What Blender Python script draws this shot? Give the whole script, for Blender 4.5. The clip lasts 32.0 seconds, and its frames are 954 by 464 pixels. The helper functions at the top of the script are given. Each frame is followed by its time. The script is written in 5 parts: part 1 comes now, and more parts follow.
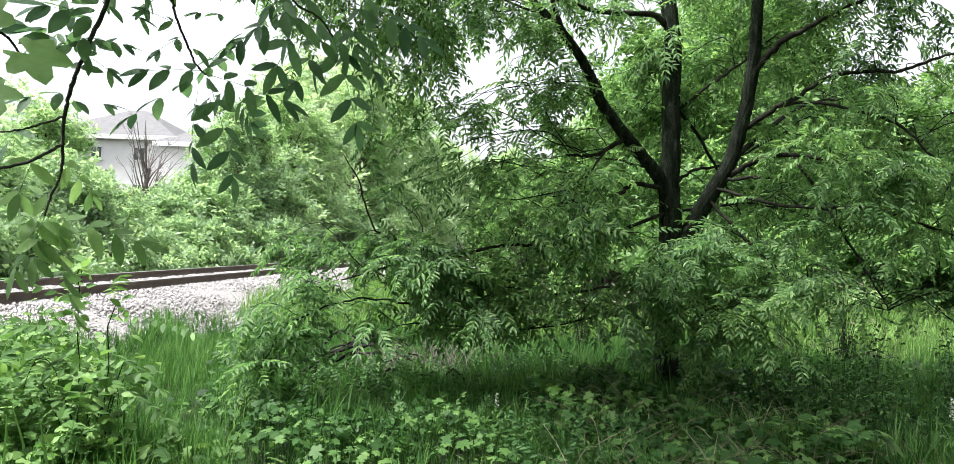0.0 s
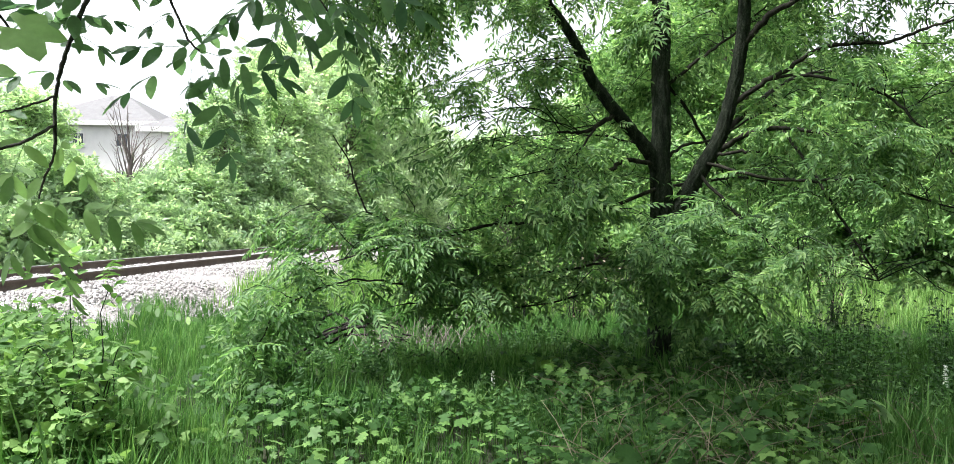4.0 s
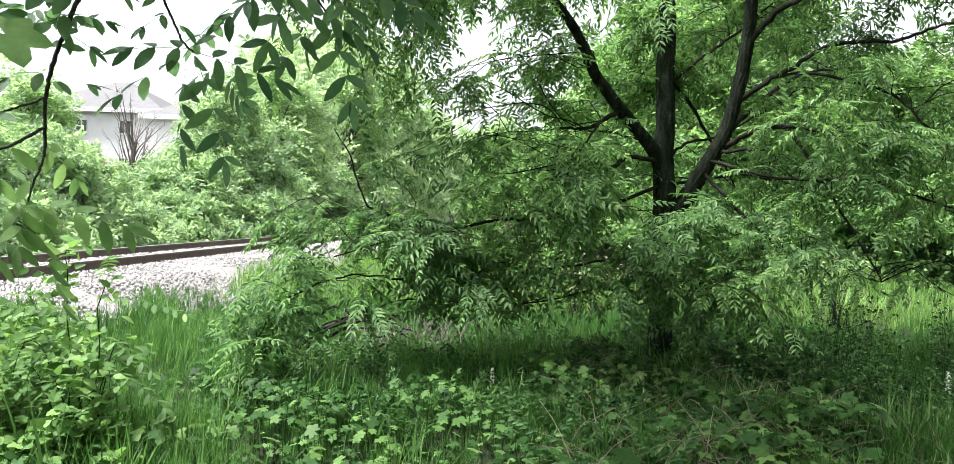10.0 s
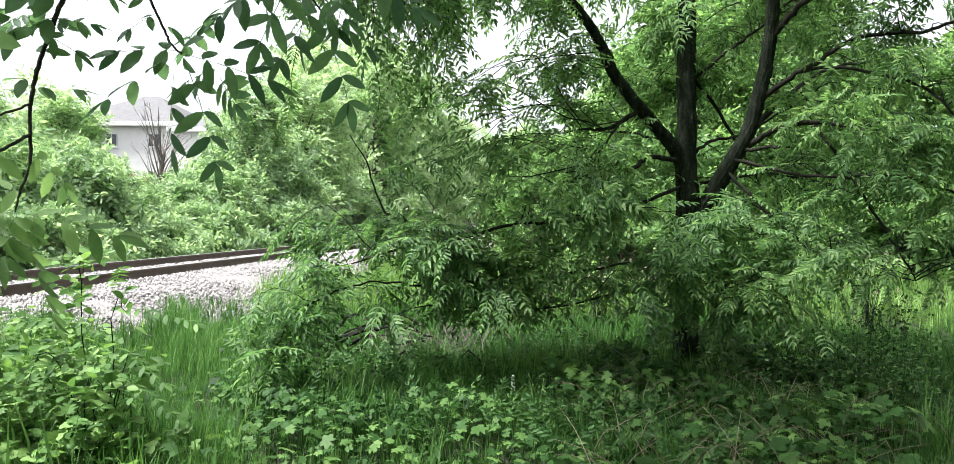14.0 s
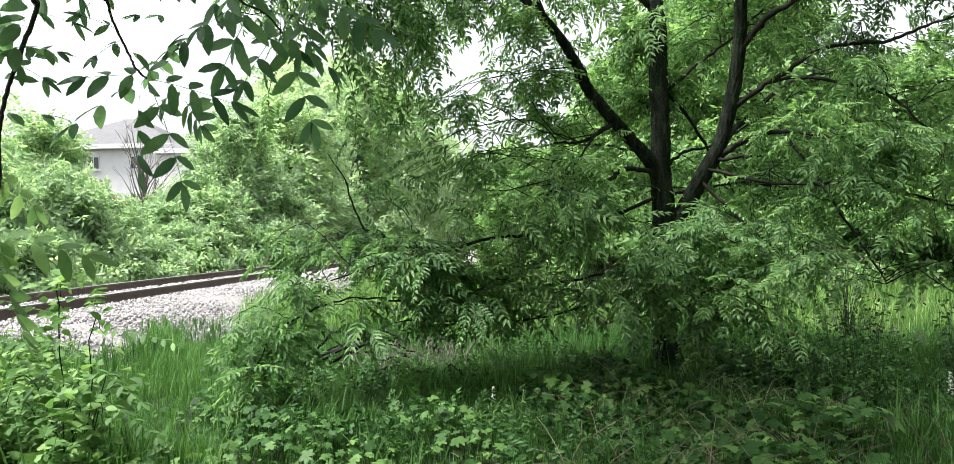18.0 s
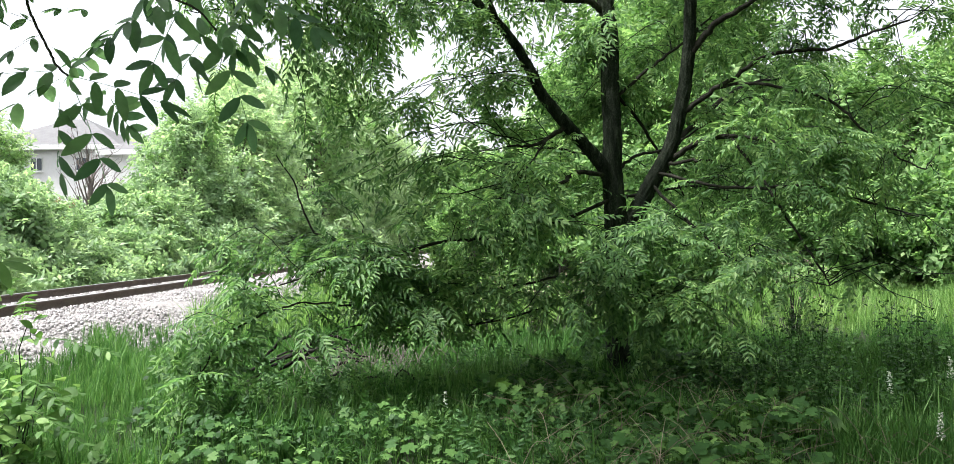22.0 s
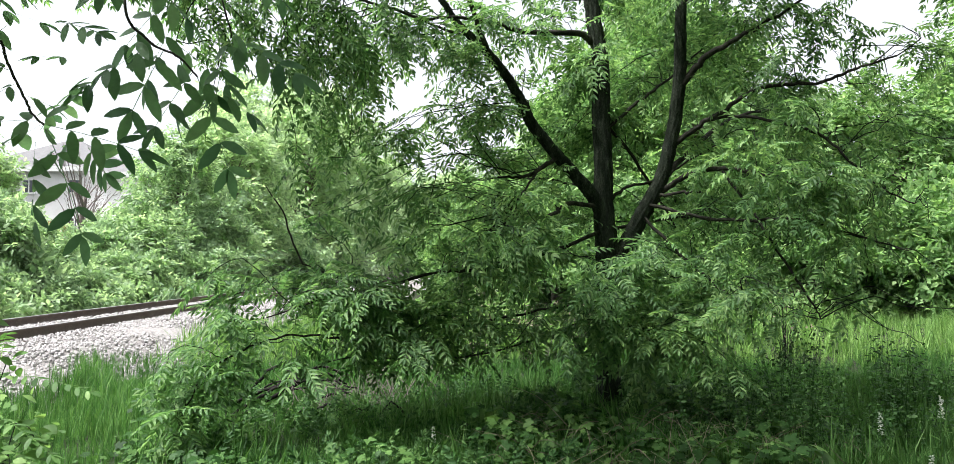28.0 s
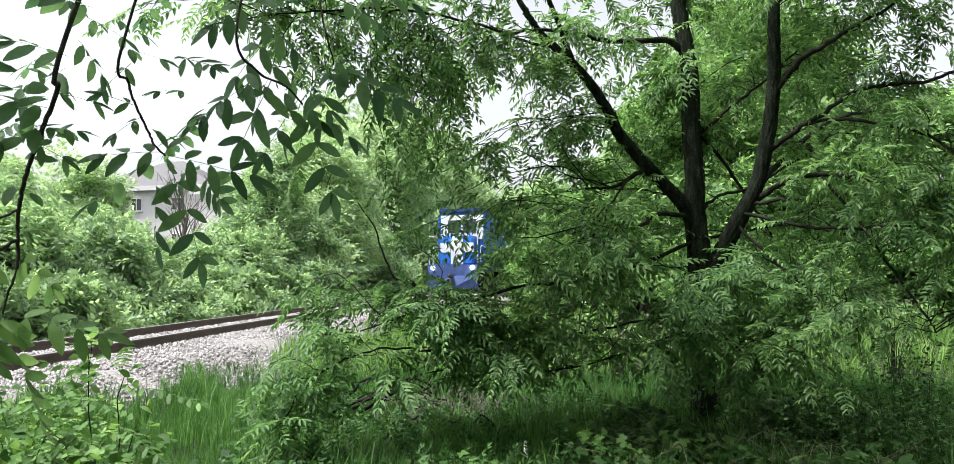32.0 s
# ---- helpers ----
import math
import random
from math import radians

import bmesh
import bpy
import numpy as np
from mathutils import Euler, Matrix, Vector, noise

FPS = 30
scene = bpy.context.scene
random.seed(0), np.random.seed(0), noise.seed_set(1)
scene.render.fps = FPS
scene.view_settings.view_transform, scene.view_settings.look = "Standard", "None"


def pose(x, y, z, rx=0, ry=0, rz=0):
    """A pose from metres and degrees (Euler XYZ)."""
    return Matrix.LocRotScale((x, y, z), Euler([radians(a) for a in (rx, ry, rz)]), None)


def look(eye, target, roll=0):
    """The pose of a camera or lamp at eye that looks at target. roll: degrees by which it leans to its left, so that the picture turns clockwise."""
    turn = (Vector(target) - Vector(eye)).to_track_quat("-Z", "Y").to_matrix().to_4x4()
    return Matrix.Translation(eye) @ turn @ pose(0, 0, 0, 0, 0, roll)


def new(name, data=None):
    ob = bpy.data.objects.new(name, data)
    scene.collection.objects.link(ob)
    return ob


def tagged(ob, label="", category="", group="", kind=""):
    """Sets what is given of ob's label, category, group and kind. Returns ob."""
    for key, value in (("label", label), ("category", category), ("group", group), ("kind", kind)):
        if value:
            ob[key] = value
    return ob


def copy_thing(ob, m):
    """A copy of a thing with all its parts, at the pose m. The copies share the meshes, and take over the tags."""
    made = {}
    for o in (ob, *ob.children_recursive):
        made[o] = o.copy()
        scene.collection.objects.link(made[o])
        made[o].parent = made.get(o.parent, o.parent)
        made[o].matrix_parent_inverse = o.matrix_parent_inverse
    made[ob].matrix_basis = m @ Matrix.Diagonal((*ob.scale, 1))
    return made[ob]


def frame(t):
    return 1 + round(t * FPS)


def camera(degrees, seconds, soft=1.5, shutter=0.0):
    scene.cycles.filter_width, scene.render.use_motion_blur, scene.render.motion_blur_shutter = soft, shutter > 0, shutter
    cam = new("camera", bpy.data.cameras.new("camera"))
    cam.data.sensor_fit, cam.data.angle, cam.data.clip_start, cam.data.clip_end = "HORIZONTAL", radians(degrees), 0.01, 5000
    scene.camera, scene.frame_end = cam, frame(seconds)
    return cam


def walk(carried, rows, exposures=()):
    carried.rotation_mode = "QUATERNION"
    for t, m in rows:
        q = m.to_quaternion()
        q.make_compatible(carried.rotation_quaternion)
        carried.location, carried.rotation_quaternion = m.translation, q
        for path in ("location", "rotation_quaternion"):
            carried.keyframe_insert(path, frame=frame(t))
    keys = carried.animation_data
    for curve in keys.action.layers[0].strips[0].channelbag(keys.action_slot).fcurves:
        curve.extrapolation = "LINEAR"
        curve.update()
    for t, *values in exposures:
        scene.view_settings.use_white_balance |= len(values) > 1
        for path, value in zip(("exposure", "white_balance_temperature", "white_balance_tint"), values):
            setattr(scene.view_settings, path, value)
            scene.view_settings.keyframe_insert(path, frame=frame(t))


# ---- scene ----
cam = camera(66.0, 32.0, soft=0.6)
PATH = [
    (0, (0.037, -0.059, 1.492), (-0.052, 1.939, 1.525), 2.3),
    (0.5, (0.041, -0.054, 1.487), (-0.058, 1.944, 1.511), 2.4),
    (1, (0.037, -0.057, 1.49), (-0.074, 1.939, 1.498), 1.7),
    (1.5, (0.042, -0.063, 1.487), (-0.067, 1.934, 1.494), 1.6),
    (2, (0.057, -0.044, 1.48), (0.043, 1.956, 1.467), 2.0),
    (2.5, (0.038, -0.029, 1.477), (0.032, 1.971, 1.463), 2.0),
    (3, (0.024, -0.034, 1.473), (-0.026, 1.965, 1.439), 2.0),
    (3.5, (0.014, -0.027, 1.488), (-0.003, 1.973, 1.474), 1.0),
    (4, (-0.004, -0.04, 1.477), (-0.058, 1.959, 1.458), 1.2),
    (4.5, (-0.029, -0.065, 1.475), (-0.14, 1.932, 1.437), 1.5),
    (6.5, (0.004, 0.02, 1.471), (-0.022, 2.018, 1.395), 2.5),
    (7, (0.002, 0.021, 1.479), (-0.042, 2.02, 1.424), 1.8),
    (7.5, (0.01, 0.023, 1.487), (0.01, 2.022, 1.454), 2.2),
    (8, (0.015, 0.006, 1.484), (0.029, 2.005, 1.433), 1.7),
    (8.5, (0.009, 0.007, 1.506), (0.001, 2.006, 1.456), -0.1),
    (9, (0.006, 0.004, 1.504), (0.007, 2.004, 1.445), 0.7),
    (9.5, (0.007, 0.002, 1.502), (-0.015, 2.001, 1.429), 1.0),
    (10, (0.006, -0.002, 1.522), (-0.054, 1.996, 1.478), 1.9),
    (10.5, (0.045, 0.063, 1.567), (0.002, 2.062, 1.582), 1.4),
    (11, (0.077, 0.129, 1.577), (0.004, 2.127, 1.567), 1.6),
    (11.5, (0.051, 0.142, 1.571), (0.061, 2.142, 1.578), 0.6),
    (12, (0.048, 0.124, 1.552), (0.015, 2.124, 1.563), 0.8),
    (12.5, (0.033, 0.153, 1.557), (0.015, 2.152, 1.618), 1.9),
    (13, (0.019, 0.136, 1.53), (-0.09, 2.133, 1.533), 1.3),
    (13.5, (0.039, 0.116, 1.52), (-0.091, 2.111, 1.482), 1.1),
    (15.5, (0.128, 0.0, 1.492), (0.002, 1.996, 1.501), -0.5),
    (16, (0.146, -0.012, 1.493), (0.036, 1.985, 1.485), 0.1),
    (16.5, (0.131, -0.029, 1.505), (-0.047, 1.963, 1.53), -0.6),
    (17, (0.118, -0.016, 1.506), (-0.055, 1.976, 1.545), 0.2),
    (17.5, (0.14, 0.002, 1.506), (-0.015, 1.995, 1.543), -0.3),
    (18, (0.142, 0.018, 1.504), (0.047, 2.016, 1.515), -0.5),
    (18.5, (0.144, 0.019, 1.503), (0.033, 2.016, 1.503), -0.7),
    (19, (0.15, 0.021, 1.499), (0.004, 2.016, 1.53), -0.5),
    (19.5, (0.152, 0.035, 1.523), (-0.024, 2.025, 1.612), -0.6),
    (20, (0.155, 0.037, 1.516), (0.005, 2.03, 1.604), 1.2),
    (20.5, (0.16, 0.023, 1.501), (0.019, 2.017, 1.575), 0.7),
    (21, (0.14, 0.033, 1.504), (0.072, 2.031, 1.516), -0.7),
    (21.5, (0.166, 0.029, 1.494), (0.089, 2.028, 1.521), 0.4),
    (22, (0.182, 0.061, 1.508), (0.204, 2.061, 1.526), -0.6),
    (22.5, (0.187, 0.056, 1.521), (0.23, 2.055, 1.498), -0.1),
    (23, (0.214, 0.086, 1.541), (0.237, 2.086, 1.528), 0.5),
    (23.5, (0.21, 0.102, 1.533), (0.277, 2.101, 1.478), -0.7),
    (24, (0.191, 0.07, 1.546), (0.242, 2.069, 1.537), -1.9),
    (24.5, (0.198, 0.081, 1.565), (0.266, 2.079, 1.58), -1.4),
    (25, (0.198, 0.094, 1.562), (0.233, 2.094, 1.58), -0.0),
    (25.5, (0.193, 0.1, 1.562), (0.217, 2.1, 1.594), 0.2),
    (27.5, (0.21, 0.084, 1.581), (0.242, 2.083, 1.652), -1.2),
    (28, (0.215, 0.083, 1.579), (0.254, 2.081, 1.661), -0.3),
    (28.5, (0.207, 0.083, 1.585), (0.222, 2.081, 1.684), -0.2),
    (29, (0.202, 0.092, 1.589), (0.211, 2.089, 1.691), -0.4),
    (29.5, (0.2, 0.073, 1.595), (0.191, 2.07, 1.707), -0.4),
    (30, (0.198, 0.084, 1.597), (0.167, 2.081, 1.703), 0.0),
    (30.5, (0.203, 0.086, 1.592), (0.155, 2.083, 1.692), 0.0),
    (31, (0.202, 0.084, 1.592), (0.12, 2.079, 1.706), -0.6),
    (31.5, (0.178, 0.084, 1.604), (0.014, 2.073, 1.731), -1.0),
    (32, (0.173, 0.08, 1.603), (-0.014, 2.068, 1.715), -0.8),
]
walk(cam, [(t, look(eye, target, roll)) for t, eye, target, roll in PATH], exposures=[(0, 1.46, 6250, 11), (4, 1.64, 6250, 11), (7, 1.71, 6250, 11), (9, 1.66, 6250, 11), (13, 1.56, 6250, 11), (17, 1.45, 6250, 11), (21, 1.42, 6250, 11), (24, 1.62, 6250, 11), (28, 1.38, 6250, 11), (32, 1.15, 6250, 11)])

# ---- light: a bright overcast sky ----
world = bpy.data.worlds.new("overcast_sky")
scene.world = world
world.use_nodes = True
wn, wl = world.node_tree.nodes, world.node_tree.links
sky = wn.new("ShaderNodeTexSky")
sky.sky_type, sky.sun_disc = "NISHITA", False
sky.sun_elevation, sky.sun_rotation = radians(62), radians(-111)
sky.air_density, sky.dust_density, sky.ozone_density = 1.0, 4.0, 1.0
grey = wn.new("ShaderNodeHueSaturation")
grey.inputs["Saturation"].default_value = 0.125
wl.new(sky.outputs[0], grey.inputs["Color"])
wl.new(grey.outputs[0], wn["Background"].inputs["Color"])
wn["Background"].inputs["Strength"].default_value = 0.125
sun = new("sun", bpy.data.lights.new("sun", "SUN"))
sun.data.energy, sun.data.angle, sun.data.color = 3.6, radians(8), (1.0, 0.96, 0.90)
# the sun's azimuth: high, to the left of the view and a little behind it
sun.matrix_world = look((-13, -5, 26), (0, 0, 0))

# ---- tools ----


def mesh_of(name, verts, quads, material=None, tris=None):
    """A mesh from arrays of corners, four-sided faces and three-sided faces."""
    me = bpy.data.meshes.new(name)
    verts = np.asarray(verts, dtype=np.float32).reshape(-1, 3)
    quads = np.asarray(quads, dtype=np.int32).reshape(-1, 4)
    tris = np.zeros((0, 3), np.int32) if tris is None else np.asarray(tris, np.int32).reshape(-1, 3)
    me.vertices.add(len(verts))
    me.vertices.foreach_set("co", verts.ravel())
    loops = np.concatenate([quads.ravel(), tris.ravel()])
    me.loops.add(len(loops))
    me.loops.foreach_set("vertex_index", loops)
    starts = np.concatenate([np.arange(len(quads)) * 4, len(quads) * 4 + np.arange(len(tris)) * 3])
    me.polygons.add(len(quads) + len(tris))
    me.polygons.foreach_set("loop_start", starts.astype(np.int32))
    me.update(calc_edges=True)
    me.validate()
    if material:
        me.materials.append(material)
    return me


def smooth(me):
    me.polygons.foreach_set("use_smooth", [True] * len(me.polygons))
    return me


def joined(pieces):
    """Joins (corners, faces) pairs."""
    vs, qs, n = [], [], 0
    for v, q in pieces:
        vs.append(v)
        qs.append(np.asarray(q) + n)
        n += len(v)
    return np.concatenate(vs), np.concatenate(qs)


def part(name, bm, material, parent, label=""):
    """Links a bmesh, or a mesh, as one object under a thing or a part."""
    me = bm
    if isinstance(bm, bmesh.types.BMesh):
        me = bpy.data.meshes.new(name)
        bm.to_mesh(me)
        bm.free()
    if material and not me.materials:
        me.materials.append(material)
    ob = new(name, me)
    ob.parent = parent
    if label:
        ob["label"] = label
    return ob


def unit(v):
    v = np.asarray(v, float)
    return v / np.maximum(np.linalg.norm(v, axis=-1, keepdims=True), 1e-9)


def frames_of(ways, ups):
    """Turns whose y axis goes along ways and whose z axis is near ups."""
    y = unit(ways)
    x = unit(np.cross(y, ups))
    return np.stack([x, y, np.cross(x, y)], axis=-1)


def placed(template, turns, scales, spots):
    """Copies of one (corners, faces) template, as one pair."""
    v, q = template
    all_v = np.einsum("nij,vj->nvi", turns * np.asarray(scales)[:, None, None], v) + np.asarray(spots)[:, None, :]
    all_q = q[None] + (np.arange(len(spots)) * len(v))[:, None, None]
    return all_v.reshape(-1, 3), all_q.reshape(-1, 4)


def scattered(templates, ways, ups, scales, spots, gen):
    pick = gen.integers(0, len(templates), len(spots))
    turns = frames_of(ways, ups)
    return joined([placed(t, turns[pick == k], scales[pick == k], spots[pick == k]) for k, t in enumerate(templates) if (pick == k).any()])


def curve_through(points, n):
    """A smooth line (Catmull-Rom) through the points."""
    p = np.asarray(points, float)
    p = np.vstack([2 * p[0] - p[1], p, 2 * p[-1] - p[-2]])
    t = np.linspace(0, len(p) - 3 - 1e-6, n)
    i = t.astype(int)
    f = (t - i)[:, None]
    a, b, c, d = p[i], p[i + 1], p[i + 2], p[i + 3]
    return 0.5 * (2 * b + (c - a) * f + (2 * a - 5 * b + 4 * c - d) * f ** 2 + (3 * b - a - 3 * c + d) * f ** 3)


def tube(points, radii, sides=8, gen=None, rough=0.0, ridges=0.0):
    """A tapered round stem along a line, closed at its end."""
    p = np.asarray(points, float)
    n = len(p)
    r = np.interp(np.linspace(0, 1, n), np.linspace(0, 1, len(radii)), radii)
    way = unit(np.gradient(p, axis=0))
    side = np.cross(way[0], (0.31, 0.9, 0.2))
    vs = []
    ring = np.linspace(0, 2 * np.pi, sides, endpoint=False)
    for k in range(n):
        side = unit(side - way[k] * (side @ way[k]))
        other = np.cross(way[k], side)
        rr = r[k] * (1 + (gen.normal(0, rough, sides) if gen is not None and rough else 0))
        if ridges:
            a = 0.9 * np.sin(0.35 * k) + 0.5 * np.sin(0.13 * k + 2)
            rr = rr * (1 + ridges * (np.abs(np.sin(5.5 * ring + a)) + 0.7 * np.abs(np.sin(8.5 * ring - 1.3 * a + 0.21 * k)) - 1.1))
        vs.append(p[k] + (np.cos(ring) * rr)[:, None] * side + (np.sin(ring) * rr)[:, None] * other)
    vs.append(p[-1:] + way[-1] * r[-1])
    v = np.concatenate(vs)
    a = np.arange(n - 1)[:, None] * sides + np.arange(sides)[None]
    b = np.arange(n - 1)[:, None] * sides + (np.arange(sides)[None] + 1) % sides
    q = np.stack([a, b, b + sides, a + sides], axis=-1).reshape(-1, 4)
    e = (n - 1) * sides + np.arange(0, sides, 2)
    cap = np.stack([e, (n - 1) * sides + (np.arange(0, sides, 2) + 1) % sides, (n - 1) * sides + (np.arange(0, sides, 2) + 2) % sides, np.full(len(e), n * sides)], axis=-1)
    return v, np.concatenate([q, cap])


def leaflet(long, wide, fold=0.18, sag=0.1):
    """A pointed oval leaf along y, folded at its rib: six corners, two faces."""
    w, f = wide / 2, wide * fold
    v = [(0, 0, 0), (-w, 0.3 * long, f), (-0.72 * w, 0.66 * long, f * 0.8), (0, long, -sag * long), (0.72 * w, 0.66 * long, f * 0.8), (w, 0.3 * long, f)]
    return np.array(v), np.array([[0, 3, 2, 1], [0, 5, 4, 3]])


def oval_leaf(long, wide, fold=0.16, sag=0.14):
    """A rounded oval leaf along y in eight faces, dished along its rib."""
    w = wide / 2
    v = []
    for s, k in ((0.0, 0.06), (0.14, 0.62), (0.42, 1.0), (0.72, 0.82), (0.92, 0.34), (1.0, 0.02)):
        z = -sag * long * s * s
        v += [(-w * k, s * long, z + fold * w * k), (0, s * long, z), (w * k, s * long, z + fold * w * k)]
    q = [[r * 3 + c, r * 3 + c + 1, r * 3 + c + 4, r * 3 + c + 3] for r in range(5) for c in range(2)]
    return np.array(v), np.array(q)


def kite(long, wide):
    """The cheapest leaf: one bent face."""
    return np.array([(0, 0, 0), (wide / 2, 0.42 * long, 0.1 * wide), (0, long, -0.12 * long), (-wide / 2, 0.42 * long, 0.1 * wide)]), np.array([[0, 1, 2, 3]])


def compound(pairs, long, leaf_long, leaf_wide, droop, gen, spread=62, stem=0.0016, blade=leaflet):
    """A feathered leaf along y: leaflets in pairs on a drooping stalk, one at its tip."""
    bits = []
    at = lambda s: np.array([0.0, s * long, -droop * long * s * s])
    s_all = np.linspace(0.2, 0.95, pairs)
    for s in s_all:
        size = 0.72 + 0.4 * np.sin(np.pi * (0.15 + 0.75 * s))
        for side in (-1, 1):
            ang = radians(spread * (1.05 - 0.35 * s) + gen.normal(0, 5))
            way = np.array([side * np.sin(ang), np.cos(ang), -0.25 - 0.7 * droop * s + gen.normal(0, 0.12)])
            up = np.array([side * 0.25 + gen.normal(0, 0.15), 0, 1.0])
            t = blade(leaf_long * size, leaf_wide * size)
            bits.append(placed(t, frames_of(way[None], up[None]), [1.0], [at(s) + (0, gen.normal(0, 0.003), 0)]))
    way = at(1.0) - at(0.9)
    bits.append(placed(blade(leaf_long, leaf_wide), frames_of(way[None], np.array([[0, 0, 1.0]])), [1.0], [at(0.97)]))
    for a, b in ((0, 0.35), (0.35, 0.7), (0.7, 1.0)):
        p, q = at(a), at(b)
        w = np.array([stem, 0, 0])
        bits.append((np.array([p - w, p + w, q + w * 0.6, q - w * 0.6]), np.array([[0, 1, 2, 3]])))
    return joined(bits)


def lobed_leaf(size, gen, lobes=5):
    """A broad lobed leaf like a grape's or maple's, with a notched edge, slightly dished, along y."""
    n = lobes * 4
    pts = []
    for k in range(n + 1):
        ang = radians(-158 + 316 * k / n)
        lobe = 0.5 + 0.5 * np.cos(2 * np.pi * (k / 4 - (0.5 if lobes % 2 else 0.0)) + np.pi)
        r = (0.36 + 0.21 * lobe + 0.035 * (k % 2)) * (1 + 0.16 * np.cos(ang)) * (1 + gen.normal(0, 0.04))
        pts.append((np.sin(ang) * r, 0.40 + np.cos(ang) * r, -0.10 * r * lobe + 0.09 * (1 - lobe) * r))
    v = np.array([(0, 0.34, 0.0)] + pts) * size
    return v, np.array([[0, k, k + 1, k + 2] for k in range(1, n, 2)])[:, ::-1]


def spray(gen, long, leaf_long, leaf_wide, count):
    """A cheap leafy sprig along y."""
    bits = []
    for k in range(count):
        s = (k + 1) / count
        side = -1 if k % 2 else 1
        way = np.array([side * gen.uniform(0.5, 1.1), gen.uniform(0.4, 1.0), gen.normal(-0.15, 0.35)])
        bits.append(placed(kite(leaf_long, leaf_wide), frames_of(way[None], np.array([[gen.normal(0, 0.4), gen.normal(0, 0.3), 1.0]])), [gen.uniform(0.7, 1.15)], [np.array([0, s * long, -0.25 * long * s * s])]))
    return joined(bits)

# ---- materials ----
def material(name):
    m = bpy.data.materials.new(name)
    m.use_nodes = True
    n = m.node_tree.nodes
    return m, n, m.node_tree.links, n["Principled BSDF"]


def ramp_of(n, stops):
    r = n.new("ShaderNodeValToRGB")
    els = r.color_ramp.elements
    while len(els) < len(stops):
        els.new(0.5)
    for e, (pos, col) in zip(els, stops):
        e.position, e.color = pos, (*col, 1)
    return r


def noise_of(n, links, scale, detail=4.0, rough=0.55, coord="Object", squash=None):
    c = n.new("ShaderNodeTexCoord")
    t = n.new("ShaderNodeTexNoise")
    t.inputs["Scale"].default_value, t.inputs["Detail"].default_value, t.inputs["Roughness"].default_value = scale, detail, rough
    if squash:
        mp = n.new("ShaderNodeMapping")
        mp.inputs["Scale"].default_value = squash
        links.new(c.outputs[coord], mp.inputs["Vector"])
        links.new(mp.outputs[0], t.inputs["Vector"])
    else:
        links.new(c.outputs[coord], t.inputs["Vector"])
    return t


def bump_of(n, links, height, target, strength=0.3, distance=0.01):
    b = n.new("ShaderNodeBump")
    b.inputs["Strength"].default_value, b.inputs["Distance"].default_value = strength, distance
    links.new(height, b.inputs["Height"])
    links.new(b.outputs[0], target.inputs["Normal"])


def leaf_material(name, dark, mid, light, glow=0.35, gloss=0.5, shine=0.15):
    """Thin leaves: each one a little different, lit through from behind."""
    m, n, l, p = material(name)
    pick = n.new("ShaderNodeNewGeometry").outputs["Random Per Island"]
    big = noise_of(n, l, 0.9, 2.0)
    mix = n.new("ShaderNodeMath")
    mix.operation = "MULTIPLY_ADD"
    mix.inputs[1].default_value = 0.65
    l.new(pick, mix.inputs[0])
    shift = n.new("ShaderNodeMath")
    shift.operation = "MULTIPLY_ADD"
    shift.inputs[1].default_value, shift.inputs[2].default_value = 0.9, -0.28
    l.new(big.outputs["Fac"], shift.inputs[0])
    l.new(shift.outputs[0], mix.inputs[2])
    ramp = ramp_of(n, [(0.0, dark), (0.5, mid), (1.0, light)])
    l.new(mix.outputs[0], ramp.inputs["Fac"])
    fine = noise_of(n, l, 60.0, 3.0)
    tint = n.new("ShaderNodeMixRGB")
    tint.blend_type = "OVERLAY"
    tint.inputs["Fac"].default_value = 0.25
    l.new(ramp.outputs[0], tint.inputs[1])
    l.new(fine.outputs["Fac"], tint.inputs[2])
    l.new(tint.outputs[0], p.inputs["Base Color"])
    p.inputs["Roughness"].default_value = gloss
    p.inputs["Specular IOR Level"].default_value = shine
    through_leaf = n.new("ShaderNodeBsdfTranslucent")
    warm = n.new("ShaderNodeMixRGB")
    warm.blend_type, warm.inputs["Fac"].default_value = "MULTIPLY", 1.0
    warm.inputs[2].default_value = (1.12, 1.2, 0.75, 1)
    l.new(tint.outputs[0], warm.inputs[1])
    l.new(warm.outputs[0], through_leaf.inputs["Color"])
    both = n.new("ShaderNodeMixShader")
    both.inputs["Fac"].default_value = glow
    l.new(p.outputs[0], both.inputs[1])
    l.new(through_leaf.outputs[0], both.inputs[2])
    l.new(both.outputs[0], n["Material Output"].inputs["Surface"])
    return m


